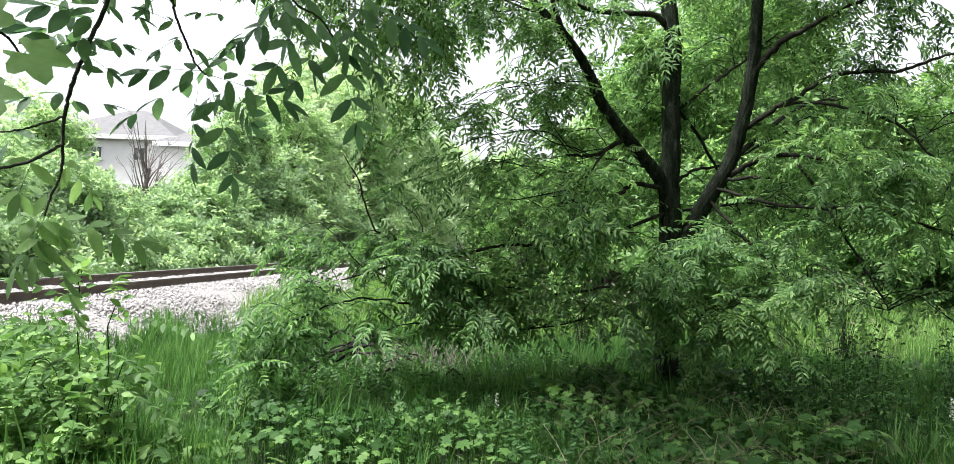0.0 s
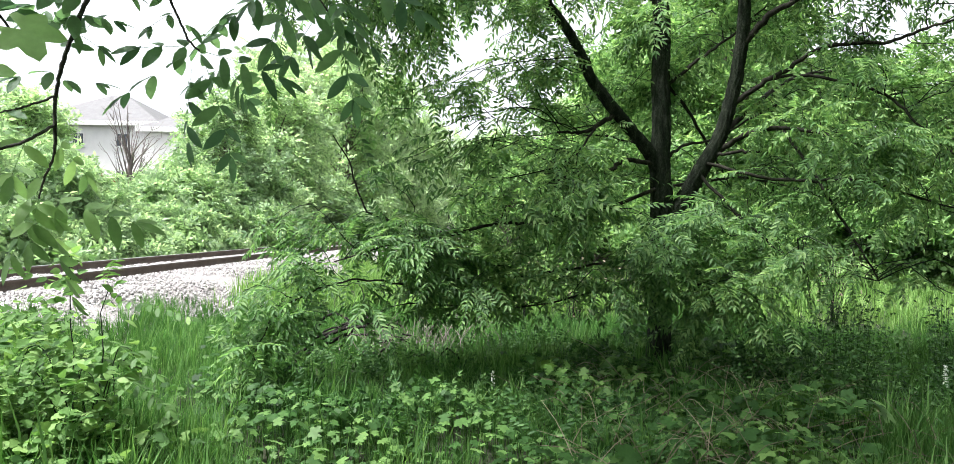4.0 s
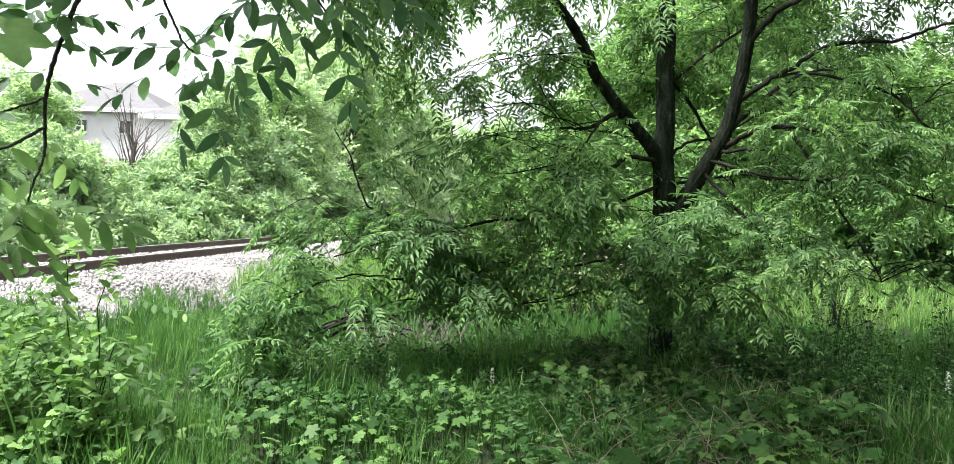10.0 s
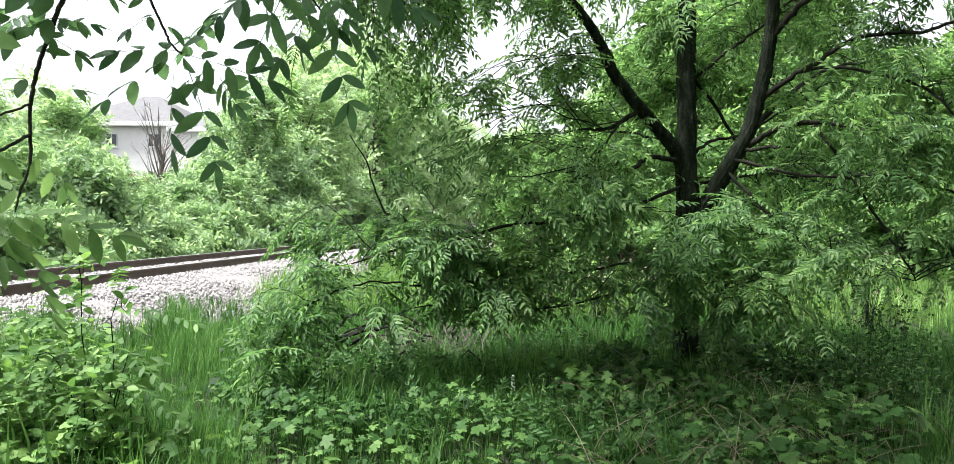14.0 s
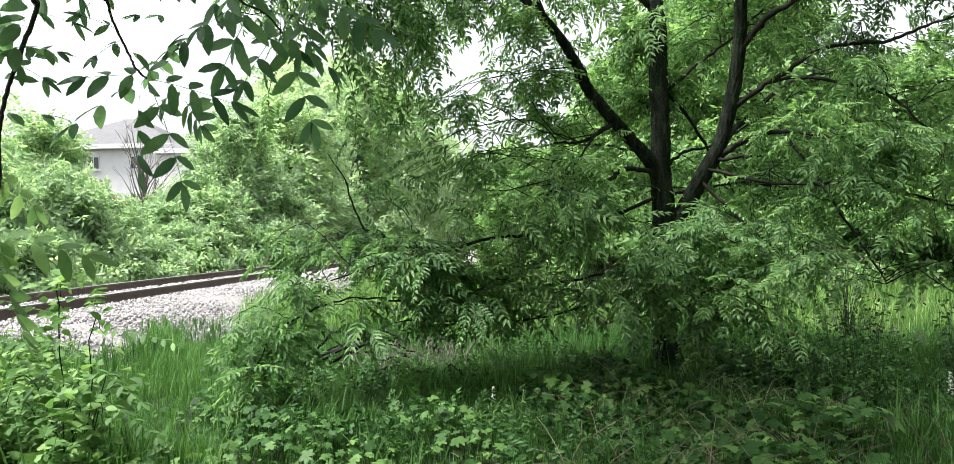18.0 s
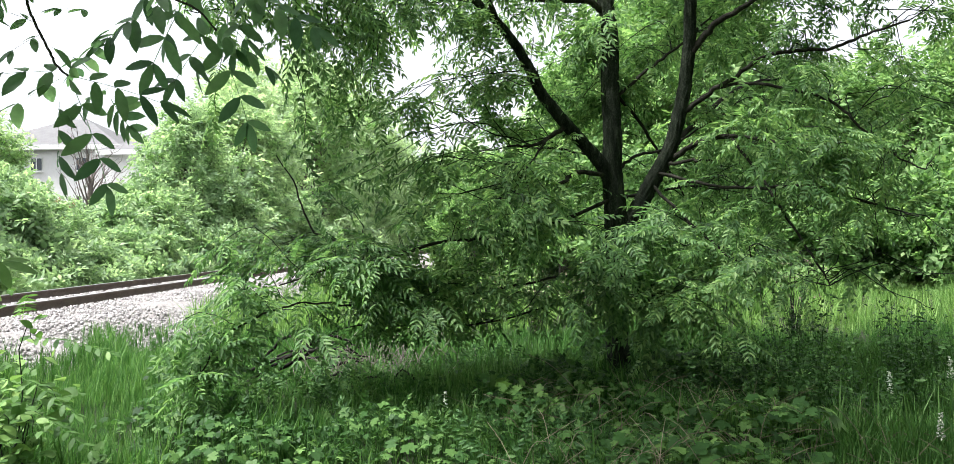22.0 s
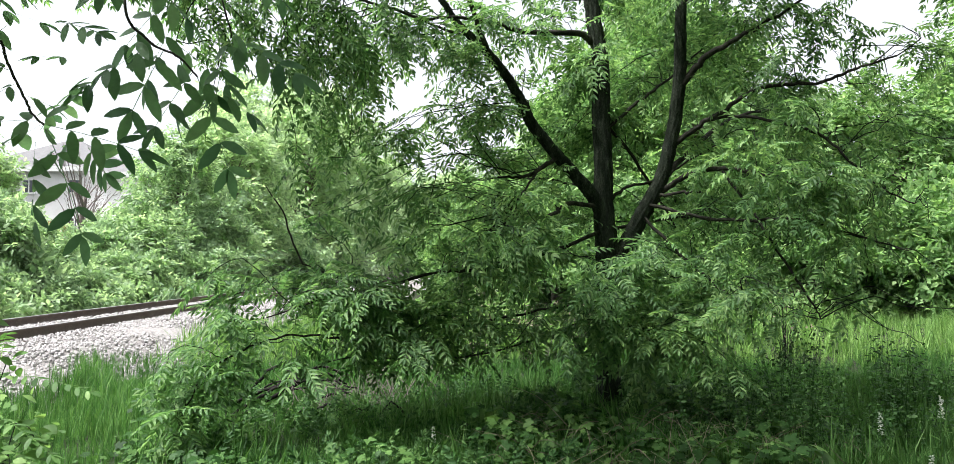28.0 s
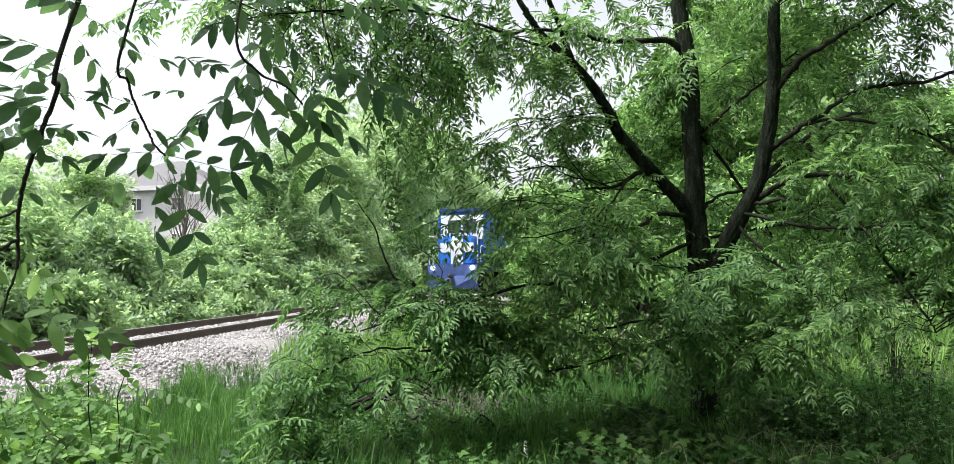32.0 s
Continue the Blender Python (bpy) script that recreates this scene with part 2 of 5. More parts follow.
def mottled(name, stops, scale, rough=0.8, bump=0.4, metal=0.0, squash=None, fine=None, distance=0.01, gloss=0.3):
    """A rough surface with stains at two sizes and relief."""
    m, n, l, p = material(name)
    a = noise_of(n, l, scale, 6.0, 0.6, squash=squash)
    b = noise_of(n, l, fine or scale * 9, 4.0, 0.6, squash=squash)
    mix = n.new("ShaderNodeMath")
    mix.operation = "MULTIPLY_ADD"
    mix.inputs[1].default_value = 0.5
    half = n.new("ShaderNodeMath")
    half.operation = "MULTIPLY"
    half.inputs[1].default_value = 0.5
    l.new(a.outputs["Fac"], half.inputs[0])
    l.new(b.outputs["Fac"], mix.inputs[0])
    l.new(half.outputs[0], mix.inputs[2])
    r = ramp_of(n, stops)
    l.new(mix.outputs[0], r.inputs["Fac"])
    l.new(r.outputs[0], p.inputs["Base Color"])
    p.inputs["Roughness"].default_value, p.inputs["Metallic"].default_value = rough, metal
    p.inputs["Specular IOR Level"].default_value = gloss
    if bump:
        bump_of(n, l, mix.outputs[0], p, bump, distance)
    return m


def island_stone(name, dark, light):
    m, n, l, p = material(name)
    g = n.new("ShaderNodeNewGeometry")
    r = ramp_of(n, [(0.0, dark), (0.45, tuple((a + b) / 2 for a, b in zip(dark, light))), (1.0, light)])
    l.new(g.outputs["Random Per Island"], r.inputs["Fac"])
    t = noise_of(n, l, 70.0, 4.0)
    o = n.new("ShaderNodeMixRGB")
    o.blend_type, o.inputs["Fac"].default_value = "OVERLAY", 0.4
    l.new(r.outputs[0], o.inputs[1])
    l.new(t.outputs["Fac"], o.inputs[2])
    l.new(o.outputs[0], p.inputs["Base Color"])
    p.inputs["Roughness"].default_value = 0.85
    bump_of(n, l, t.outputs["Fac"], p, 0.3, 0.004)
    return m


leaf_main = leaf_material("walnut_leaf", (0.03, 0.075, 0.028), (0.135, 0.255, 0.10), (0.35, 0.50, 0.21), glow=0.52, shine=0.3)
leaf_near = leaf_material("near_leaf", (0.045, 0.105, 0.072), (0.145, 0.255, 0.145), (0.31, 0.44, 0.22), glow=0.6, shine=0.3)
leaf_bush = leaf_material("bush_leaf", (0.04, 0.095, 0.03), (0.14, 0.26, 0.08), (0.33, 0.48, 0.17), glow=0.42)
# darkest vine tones deepened to stand for shadow between the leaves
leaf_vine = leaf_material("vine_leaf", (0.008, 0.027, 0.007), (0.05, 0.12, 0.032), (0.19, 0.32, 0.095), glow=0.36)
# far leaves: paler than the near ones, distance haze put into the colour
leaf_far_hazed = leaf_material("hazed_far_leaf", (0.09, 0.16, 0.08), (0.31, 0.44, 0.26), (0.55, 0.67, 0.46), glow=0.54)
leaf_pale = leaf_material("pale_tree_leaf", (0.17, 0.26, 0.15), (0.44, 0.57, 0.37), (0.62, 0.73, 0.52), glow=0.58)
leaf_young = leaf_material("young_leaf", (0.08, 0.16, 0.07), (0.23, 0.365, 0.155), (0.40, 0.55, 0.24), glow=0.6, shine=0.3)
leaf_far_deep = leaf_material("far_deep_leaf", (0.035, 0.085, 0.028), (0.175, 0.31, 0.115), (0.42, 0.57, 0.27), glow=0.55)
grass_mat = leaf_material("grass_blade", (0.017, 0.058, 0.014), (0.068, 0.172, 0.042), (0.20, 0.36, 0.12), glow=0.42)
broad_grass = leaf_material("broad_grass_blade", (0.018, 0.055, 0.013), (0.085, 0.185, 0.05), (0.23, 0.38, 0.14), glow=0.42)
# lighter copy of the grass colour, with the sunlight of the clearing in it
sunlit_grass = leaf_material("sunlit_grass_blade", (0.05, 0.115, 0.03), (0.17, 0.31, 0.085), (0.36, 0.52, 0.19), glow=0.45)
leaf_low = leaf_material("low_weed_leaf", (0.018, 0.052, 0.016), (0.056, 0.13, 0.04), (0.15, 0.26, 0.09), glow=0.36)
dry_mat = leaf_material("dry_stem", (0.085, 0.075, 0.05), (0.16, 0.14, 0.095), (0.27, 0.24, 0.17), glow=0.1)
bark = mottled("dark_bark", [(0.36, (0.006, 0.008, 0.006)), (0.5, (0.022, 0.028, 0.020)), (0.66, (0.075, 0.088, 0.064))], 7.0, 0.9, 1.0, squash=(3.2, 3.2, 0.7), distance=0.03, gloss=0.08)
limb_bark = mottled("limb_bark", [(0.34, (0.010, 0.010, 0.008)), (0.5, (0.026, 0.025, 0.020)), (0.68, (0.075, 0.070, 0.058))], 9.0, 0.9, 0.8, gloss=0.1)
bark_near = mottled("grey_twig_bark", [(0.34, (0.03, 0.028, 0.024)), (0.5, (0.07, 0.066, 0.058)), (0.68, (0.15, 0.14, 0.125))], 30.0, 0.85, 0.6, gloss=0.15)
leaf_red = leaf_material("red_leaf", (0.12, 0.05, 0.03), (0.28, 0.12, 0.07), (0.45, 0.24, 0.14), glow=0.4)
bark_far = mottled("far_bark", [(0.3, (0.07, 0.062, 0.052)), (0.7, (0.2, 0.175, 0.15))], 6.0, 0.9, 0.5, squash=(3, 3, 0.6))
dead_wood = mottled("dead_wood", [(0.3, (0.11, 0.09, 0.085)), (0.7, (0.26, 0.22, 0.21))], 9.0, 0.9, 0.5)
# soil darkened so that gaps between the plants look shadowed
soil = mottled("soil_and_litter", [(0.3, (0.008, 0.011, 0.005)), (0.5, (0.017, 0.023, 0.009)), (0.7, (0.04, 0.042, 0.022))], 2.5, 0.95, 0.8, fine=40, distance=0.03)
ballast_mat = mottled("ballast_bed", [(0.3, (0.13, 0.12, 0.115)), (0.5, (0.27, 0.255, 0.245)), (0.7, (0.42, 0.40, 0.385))], 14.0, 0.95, 1.0, fine=45, distance=0.04)
stone_mat = island_stone("ballast_stone", (0.15, 0.14, 0.138), (0.50, 0.478, 0.468))
rail_mat = mottled("rusty_rail", [(0.3, (0.075, 0.060, 0.052)), (0.6, (0.15, 0.118, 0.10)), (0.8, (0.22, 0.175, 0.15))], 5.0, 0.75, 0.3, metal=0.25)
rail_top = mottled("worn_rail_head", [(0.3, (0.42, 0.40, 0.39)), (0.7, (0.60, 0.58, 0.57))], 8.0, 0.35, 0.05, metal=0.9)
tie_mat = mottled("weathered_tie", [(0.3, (0.045, 0.036, 0.03)), (0.7, (0.15, 0.125, 0.105))], 5.0, 0.95, 0.7, squash=(0.5, 5, 5))

# ---- the ground and the railway ----
def track_x(y):
    """The middle of the track: almost straight ahead, then a wide bend to the right."""
    bend = np.clip(y - 14.0, 0, 46)
    return -7.03 + 0.032 * (y - 14.0) + 0.0014 * bend ** 2 + 0.1288 * np.maximum(y - 60.0, 0)


RAIL_TOP = 0.625


def ground_z(x, y):
    x, y = np.asarray(x, float), np.asarray(y, float)
    base = 0.05 * np.sin(x * 0.9 + 0.4) * np.cos(y * 0.7) + 0.03 * np.sin(x * 2.3 + y * 1.7)
    far = np.clip((y - 30) / 60, 0, 1) * np.clip((track_x(y) - 8 - x) / 20, 0, 1) * 2.6
    return base + far


def build_ground():
    xs = np.concatenate([[-3000, -900, -300, -120, -70], np.linspace(-45, 40, 120), [70, 120, 300, 900, 3000]])
    ys = np.concatenate([[-3000, -600, -120, -40], np.linspace(-12, 70, 120), [85, 110, 160, 300, 800, 3000]])
    gx, gy = np.meshgrid(xs, ys)
    v = np.stack([gx, gy, ground_z(gx, gy)], -1).reshape(-1, 3)
    nx = len(xs)
    i = (np.arange(len(ys) - 1)[:, None] * nx + np.arange(nx - 1)[None]).ravel()
    q = np.stack([i, i + 1, i + nx + 1, i + nx], -1)
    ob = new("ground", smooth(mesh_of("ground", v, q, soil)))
    tagged(ob, "soil and leaf litter under grass and vines, darkened as if shaded", "ground", kind="structure")


def build_ballast():
    ys = np.concatenate([np.arange(-60, 60, 0.5), np.arange(60, 1010, 10)])
    prof = [(-3.5, -0.15), (-2.8, 0.08), (-2.0, 0.42), (-1.2, 0.47), (1.2, 0.47), (2.0, 0.40), (2.8, 0.08), (3.5, -0.15)]
    gen = np.random.default_rng(3)
    v = []
    for y in ys:
        for dx, z in prof:
            v.append((track_x(y) + dx + gen.normal(0, 0.06), y, z + gen.normal(0, 0.018)))
    n = len(prof)
    i = (np.arange(len(ys) - 1)[:, None] * n + np.arange(n - 1)[None]).ravel()
    ob = new("ballast_bed", mesh_of("ballast_bed", v, np.stack([i, i + 1, i + n + 1, i + n], -1), ballast_mat))
    tagged(ob, "raised bed of pale grey crushed stone under the rails", "ballast", kind="structure")
    # crushed stones lying on the bed
    cube = np.array([(x, y, z) for x in (-1, 1) for y in (-1, 1) for z in (-1, 1)], float)
    faces = np.array([[0, 1, 3, 2], [4, 6, 7, 5], [0, 4, 5, 1], [2, 3, 7, 6], [0, 2, 6, 4], [1, 5, 7, 3]])
    temps = []
    for k in range(9):
        c = cube * gen.uniform(0.55, 1.0, (8, 3)) * gen.uniform(0.7, 1.15, 3)
        temps.append((c, faces))
    count = 62000
    y = 6.0 + 34 * gen.random(count) ** 1.5
    dx = gen.uniform(-3.2, 3.3, count)
    z = np.interp(dx, [p[0] for p in prof], [p[1] for p in prof])
    near = np.abs(np.abs(dx) - 0.75) > 0.09
    y, dx, z = y[near], dx[near], z[near]
    spots = np.stack([track_x(y) + dx, y, z + 0.012], -1)
    v, q = scattered(temps, gen.normal(0, 1, (len(y), 3)), gen.normal(0, 1, (len(y), 3)) + (0, 0, 0.01), gen.uniform(0.009, 0.020, len(y)), spots, gen)
    tagged(new("gravel", mesh_of("gravel", v, q, stone_mat)), "pale grey and white crushed stone along the rails", "gravel", kind="stuff")


def build_track():
    track = new("railway_track")
    tagged(track, "single railway track with rusty steel rails on wooden ties", "railway track")
    prof = [(-0.07, -0.172), (0.07, -0.172), (0.07, -0.160), (0.012, -0.145), (0.010, -0.045), (0.036, -0.034), (0.036, -0.004), (0.028, 0.0), (-0.028, 0.0), (-0.036, -0.004), (-0.036, -0.034), (-0.010, -0.045), (-0.012, -0.145), (-0.07, -0.160)]
    ys = np.concatenate([np.arange(-60, 80, 2.0), [120, 200, 400, 1000]])
    for side in (-0.75, 0.75):
        v = [(track_x(y) + side + dx, y, RAIL_TOP + dz) for y in ys for dx, dz in prof]
        n = len(prof)
        a = (np.arange(len(ys) - 1)[:, None] * n + np.arange(n)[None]).ravel()
        b = (np.arange(len(ys) - 1)[:, None] * n + (np.arange(n)[None] + 1) % n).ravel()
        me = mesh_of("rail", v, np.stack([a, b, b + n, a + n], -1), rail_mat)
        me.materials.append(rail_top)
        for k, poly in enumerate(me.polygons):
            poly.material_index = 1 if k % n in (6, 7, 8) else 0
        part("rail", me, None, track, "rusty steel rail with a bright worn head")
    bm = bmesh.new()
    bmesh.ops.create_cube(bm, size=1.0)
    bmesh.ops.scale(bm, vec=(2.6, 0.23, 0.17), verts=bm.verts)
    bmesh.ops.bevel(bm, geom=bm.edges[:], offset=0.012, segments=1, affect="EDGES")
    tie = bpy.data.meshes.new("tie")
    bm.to_mesh(tie)
    bm.free()
    tie.materials.append(tie_mat)
    gen = np.random.default_rng(5)
    for y in np.arange(4.0, 70.0, 0.55):
        ob = part("tie", tie, None, track)
        ob.matrix_basis = pose(track_x(y) + gen.normal(0, 0.03), y, 0.37 + gen.normal(0, 0.006), 0, 0, -math.degrees(math.atan(track_x(y + 0.5) - track_x(y - 0.5))) + gen.normal(0, 0.8))


build_ground()
build_ballast()
build_track()

# ---- the large tree with feathered leaves ----
BOUGH_LINES = {}


def bough(name, points, radii):
    BOUGH_LINES[name] = points, radii


bough("trunk", [(1.7, 7.6, -0.15), (1.7, 7.6, 0.7), (1.7, 7.6, 1.2), (1.7, 7.6, 1.63), (1.67, 7.62, 2.13), (1.68, 7.65, 2.57), (1.67, 7.7, 3.08), (1.68, 7.75, 3.71), (1.6, 7.8, 4.42), (1.72, 7.9, 5.41), (1.6, 8.0, 6.6)], (0.136, 0.11, 0.11, 0.117, 0.102, 0.0946, 0.0908, 0.0832, 0.0757, 0.053, 0.0227))
bough("left", [(1.68, 7.6, 2.02), (1.52, 7.53, 2.28), (1.33, 7.45, 2.47), (1.14, 7.33, 2.66), (0.91, 7.25, 2.92), (0.77, 7.2, 3.19), (0.58, 7.1, 3.46), (0.34, 7.0, 3.69), (0.15, 6.95, 3.87), (0.0, 6.88, 4.1), (-0.15, 6.84, 4.35)], (0.0717, 0.0641, 0.0588, 0.0528, 0.0453, 0.0377, 0.0302, 0.0189))
bough("left_upper", [(1.6, 7.75, 3.9), (1.39, 7.6, 3.95), (0.84, 7.3, 3.87), (0.34, 7.0, 3.9), (-0.14, 6.7, 3.8)], (0.0378, 0.0315, 0.0252, 0.0189, 0.00945))
bough("right", [(1.79, 7.6, 1.55), (2.05, 7.58, 2.04), (2.25, 7.56, 2.41), (2.36, 7.55, 2.81), (2.42, 7.5, 3.23), (2.44, 7.45, 3.64), (2.45, 7.4, 4.34), (2.51, 7.3, 5.13), (2.7, 7.2, 6.2)], (0.0903, 0.0795, 0.0722, 0.0686, 0.065, 0.0614, 0.0506, 0.0361, 0.0144))
bough("right_fork", [(2.44, 7.47, 3.36), (2.59, 7.4, 3.54), (2.76, 7.3, 3.69), (3.14, 7.1, 3.87), (3.49, 6.8, 4.08)], (0.0382, 0.0351, 0.0287, 0.0191, 0.00956))
bough("right_arm", [(2.39, 7.53, 2.78), (2.64, 7.4, 2.97), (2.81, 7.3, 3.06), (3.08, 7.2, 3.25), (3.39, 7.1, 3.29), (3.65, 7.0, 3.28), (3.85, 6.8, 3.35), (4.16, 6.6, 3.43)], (0.0292, 0.0234, 0.0205, 0.0175, 0.0146, 0.00877))
bough("right_low", [(2.24, 7.56, 2.28), (2.44, 7.4, 2.43), (2.61, 7.2, 2.47), (2.85, 7.0, 2.45), (3.1, 6.8, 2.34), (3.39, 6.5, 2.2)], (0.0308, 0.028, 0.0224, 0.014, 0.00672))
bough("right_stub", [(2.22, 7.54, 2.24), (2.41, 7.4, 2.27), (2.59, 7.3, 2.26)], (0.0202, 0.0158, 0.0101))
bough("left_short", [(1.16, 7.35, 2.63), (0.93, 7.2, 2.46), (0.78, 7.1, 2.4), (0.55, 7.0, 2.38)], (0.0252, 0.0216, 0.0144, 0.00864))
bough("left_hook", [(0.99, 7.25, 2.5), (0.8, 7.0, 2.26), (0.64, 6.9, 2.05)], (0.013, 0.0101, 0.0072))
bough("left_low", [(1.6, 7.58, 2.15), (1.25, 7.3, 2.15), (1.07, 7.1, 2.03), (0.76, 6.9, 1.99), (0.44, 6.6, 1.86)], (0.0252, 0.0216, 0.0158, 0.0072))
bough("cross_up", [(1.7, 7.7, 2.94), (2.07, 7.8, 3.26), (2.42, 7.9, 3.52), (2.89, 8.0, 3.94)], (0.0202, 0.0173, 0.0144, 0.00864))
bough("cross_down", [(1.7, 7.7, 3.05), (2.02, 7.9, 2.74), (2.31, 8.1, 2.38), (2.62, 8.3, 1.94)], (0.0202, 0.0173, 0.0144, 0.00864))
bough("cross_low", [(1.7, 7.6, 2.17), (1.94, 7.7, 2.36), (2.32, 7.9, 2.46), (3.06, 8.2, 2.88)], (0.018, 0.0158, 0.013, 0.0072))
bough("hang_right", [(2.05, 7.54, 2.05), (2.31, 7.3, 1.7), (2.51, 7.1, 1.46), (2.71, 7.0, 1.27), (3.09, 6.8, 1.09)], (0.018, 0.0158, 0.013, 0.00864, 0.00576))
bough("droop_right", [(2.62, 7.42, 2.98), (2.97, 7.2, 3.0), (3.47, 6.9, 2.81), (3.65, 6.8, 2.65), (3.82, 6.7, 2.42), (3.99, 6.6, 2.23), (4.16, 6.4, 2.07)], (0.0154, 0.0154, 0.0128, 0.0102, 0.0064))
bough("droop_mid", [(2.72, 7.1, 2.46), (2.93, 6.9, 2.04), (3.13, 6.8, 1.65), (3.37, 6.7, 1.21), (3.43, 6.65, 1.05)], (0.0144, 0.013, 0.0108, 0.00576))
bough("droop_low", [(2.12, 7.5, 2.15), (2.59, 7.2, 2.0), (2.98, 7.0, 1.96), (3.34, 6.8, 1.96), (3.68, 6.6, 1.82), (4.03, 6.3, 1.66)], (0.018, 0.0158, 0.013, 0.0101, 0.00576))
bough("lateral", [(1.64, 7.58, 1.9), (1.17, 7.3, 1.71), (0.64, 7.0, 1.55), (0.29, 6.8, 1.5), (0.01, 6.65, 1.5), (-0.48, 6.35, 1.36), (-0.88, 6.1, 1.3), (-1.3, 5.8, 1.16)], (0.0196, 0.0185, 0.0163, 0.0152, 0.0136, 0.0109, 0.0054))
bough("twig", [(-0.35, 6.43, 1.41), (-0.69, 6.4, 1.4), (-0.92, 6.35, 1.49), (-1.15, 6.34, 1.59), (-1.28, 6.3, 1.96), (-1.42, 6.2, 2.22)], (0.0104, 0.0104, 0.0092, 0.0075, 0.0040))
bough("low_left", [(1.66, 7.58, 1.2), (0.71, 7.0, 1.08), (-0.08, 6.5, 0.99), (-0.69, 6.2, 0.95), (-1.06, 6.0, 1.01), (-1.4, 5.8, 0.95), (-1.68, 5.62, 0.76), (-1.8, 5.52, 0.55), (-1.83, 5.48, 0.38)], (0.0119, 0.0103, 0.0079, 0.0063, 0.0032))
bough("low_left_under", [(1.66, 7.56, 1.05), (0.71, 6.9, 0.81), (0.03, 6.5, 0.73), (-0.68, 6.2, 0.8), (-1.05, 6.0, 0.71)], (0.0103, 0.0087, 0.0063, 0.0032))
bough("front_sprig", [(1.68, 7.5, 1.4), (1.77, 7.1, 1.1), (1.81, 6.8, 0.95), (1.87, 6.6, 0.81)], (0.0144, 0.0115, 0.00864, 0.00432))
bough("back_right", [(2.1, 7.6, 2.2), (2.9, 8.5, 2.9), (3.7, 9.2, 3.4), (4.6, 9.6, 3.6)], (0.036, 0.0288, 0.0216, 0.00864))
bough("mid_left", [(1.62, 7.62, 2.3), (1.2, 7.9, 2.45), (0.6, 8.1, 2.5), (0.0, 8.1, 2.4)], (0.014, 0.011, 0.008, 0.004))
bough("mid_back", [(1.66, 7.7, 1.9), (2.2, 8.2, 2.0), (2.9, 8.7, 2.1), (3.7, 9.0, 2.0)], (0.022, 0.017, 0.012, 0.005))
bough("high_left", [(0.5, 7.05, 3.5), (0.1, 6.6, 4.3), (-0.6, 6.0, 4.6), (-1.4, 5.4, 4.4)], (0.0252, 0.0216, 0.0144, 0.0072))
bough("high_far_left", [(0.2, 6.9, 3.72), (-0.5, 6.5, 3.85), (-1.1, 6.1, 3.85), (-1.8, 5.8, 3.75), (-2.5, 5.6, 3.6)], (0.013, 0.011, 0.008, 0.005))
bough("high_right", [(2.45, 7.4, 4.2), (3.1, 7.0, 4.7), (3.9, 6.5, 4.9), (4.7, 6.0, 4.6)], (0.0288, 0.0216, 0.0144, 0.0072))


def crown_targets(gen):
    """Where the outer sprays of the crown end: thinned-out boxes of (count, low corner, high corner)."""
    zones = [
        (27, (-1.9, 5.5, 0.82), (0.2, 6.9, 1.30)),
        (8, (-1.9, 5.4, 0.35), (-1.62, 5.75, 0.95)),
        (8, (-0.8, 6.0, 1.55), (0.1, 7.0, 2.3)),
        (26, (-1.9, 5.5, 1.0), (-0.3, 6.9, 1.5)),
        (28, (-0.6, 5.9, 0.85), (1.4, 7.2, 1.8)),
        (26, (1.7, 6.3, 0.55), (2.5, 7.2, 1.6)),
        (10, (1.35, 6.5, 0.75), (2.1, 7.3, 1.75)),
        (9, (1.1, 6.3, 0.7), (1.75, 7.2, 1.6)),
        (16, (0.15, 6.0, 1.5), (0.9, 7.2, 2.2)),
        (26, (0.2, 7.3, 1.7), (1.6, 8.6, 3.2)),
        (12, (-1.3, 6.0, 1.85), (0.2, 7.4, 2.9)),
        (40, (-1.0, 6.4, 2.6), (0.5, 8.0, 4.4)),
        (34, (-2.0, 5.6, 2.8), (-0.3, 7.0, 4.6)),
        (30, (-3.0, 5.4, 3.5), (-0.8, 6.9, 4.7)),
        (30, (2.5, 6.0, 1.6), (4.3, 7.4, 2.7)),
        (5, (2.6, 5.9, 1.0), (3.5, 7.4, 1.6)),
        (50, (2.6, 6.2, 2.6), (5.0, 8.4, 4.8)),
        (88, (0.6, 7.7, 1.5), (4.4, 9.6, 4.6)),
        (26, (0.4, 6.8, 3.2), (3.2, 8.4, 4.9)),
        # the next two, above the view, are filled out to shade the ground
        (74, (-1.2, 6.0, 4.8), (5.2, 10.2, 7.4)),
        (56, (1.0, 4.6, 4.9), (6.6, 8.5, 7.0)),
        (13, (-0.7, 5.9, 0.8), (0.75, 6.8, 1.4)),
        (46, (2.3, 6.0, 0.9), (4.5, 7.6, 2.4)),
    ]
    return np.concatenate([gen.uniform(lo, hi, (n, 3)) for n, lo, hi in zones])


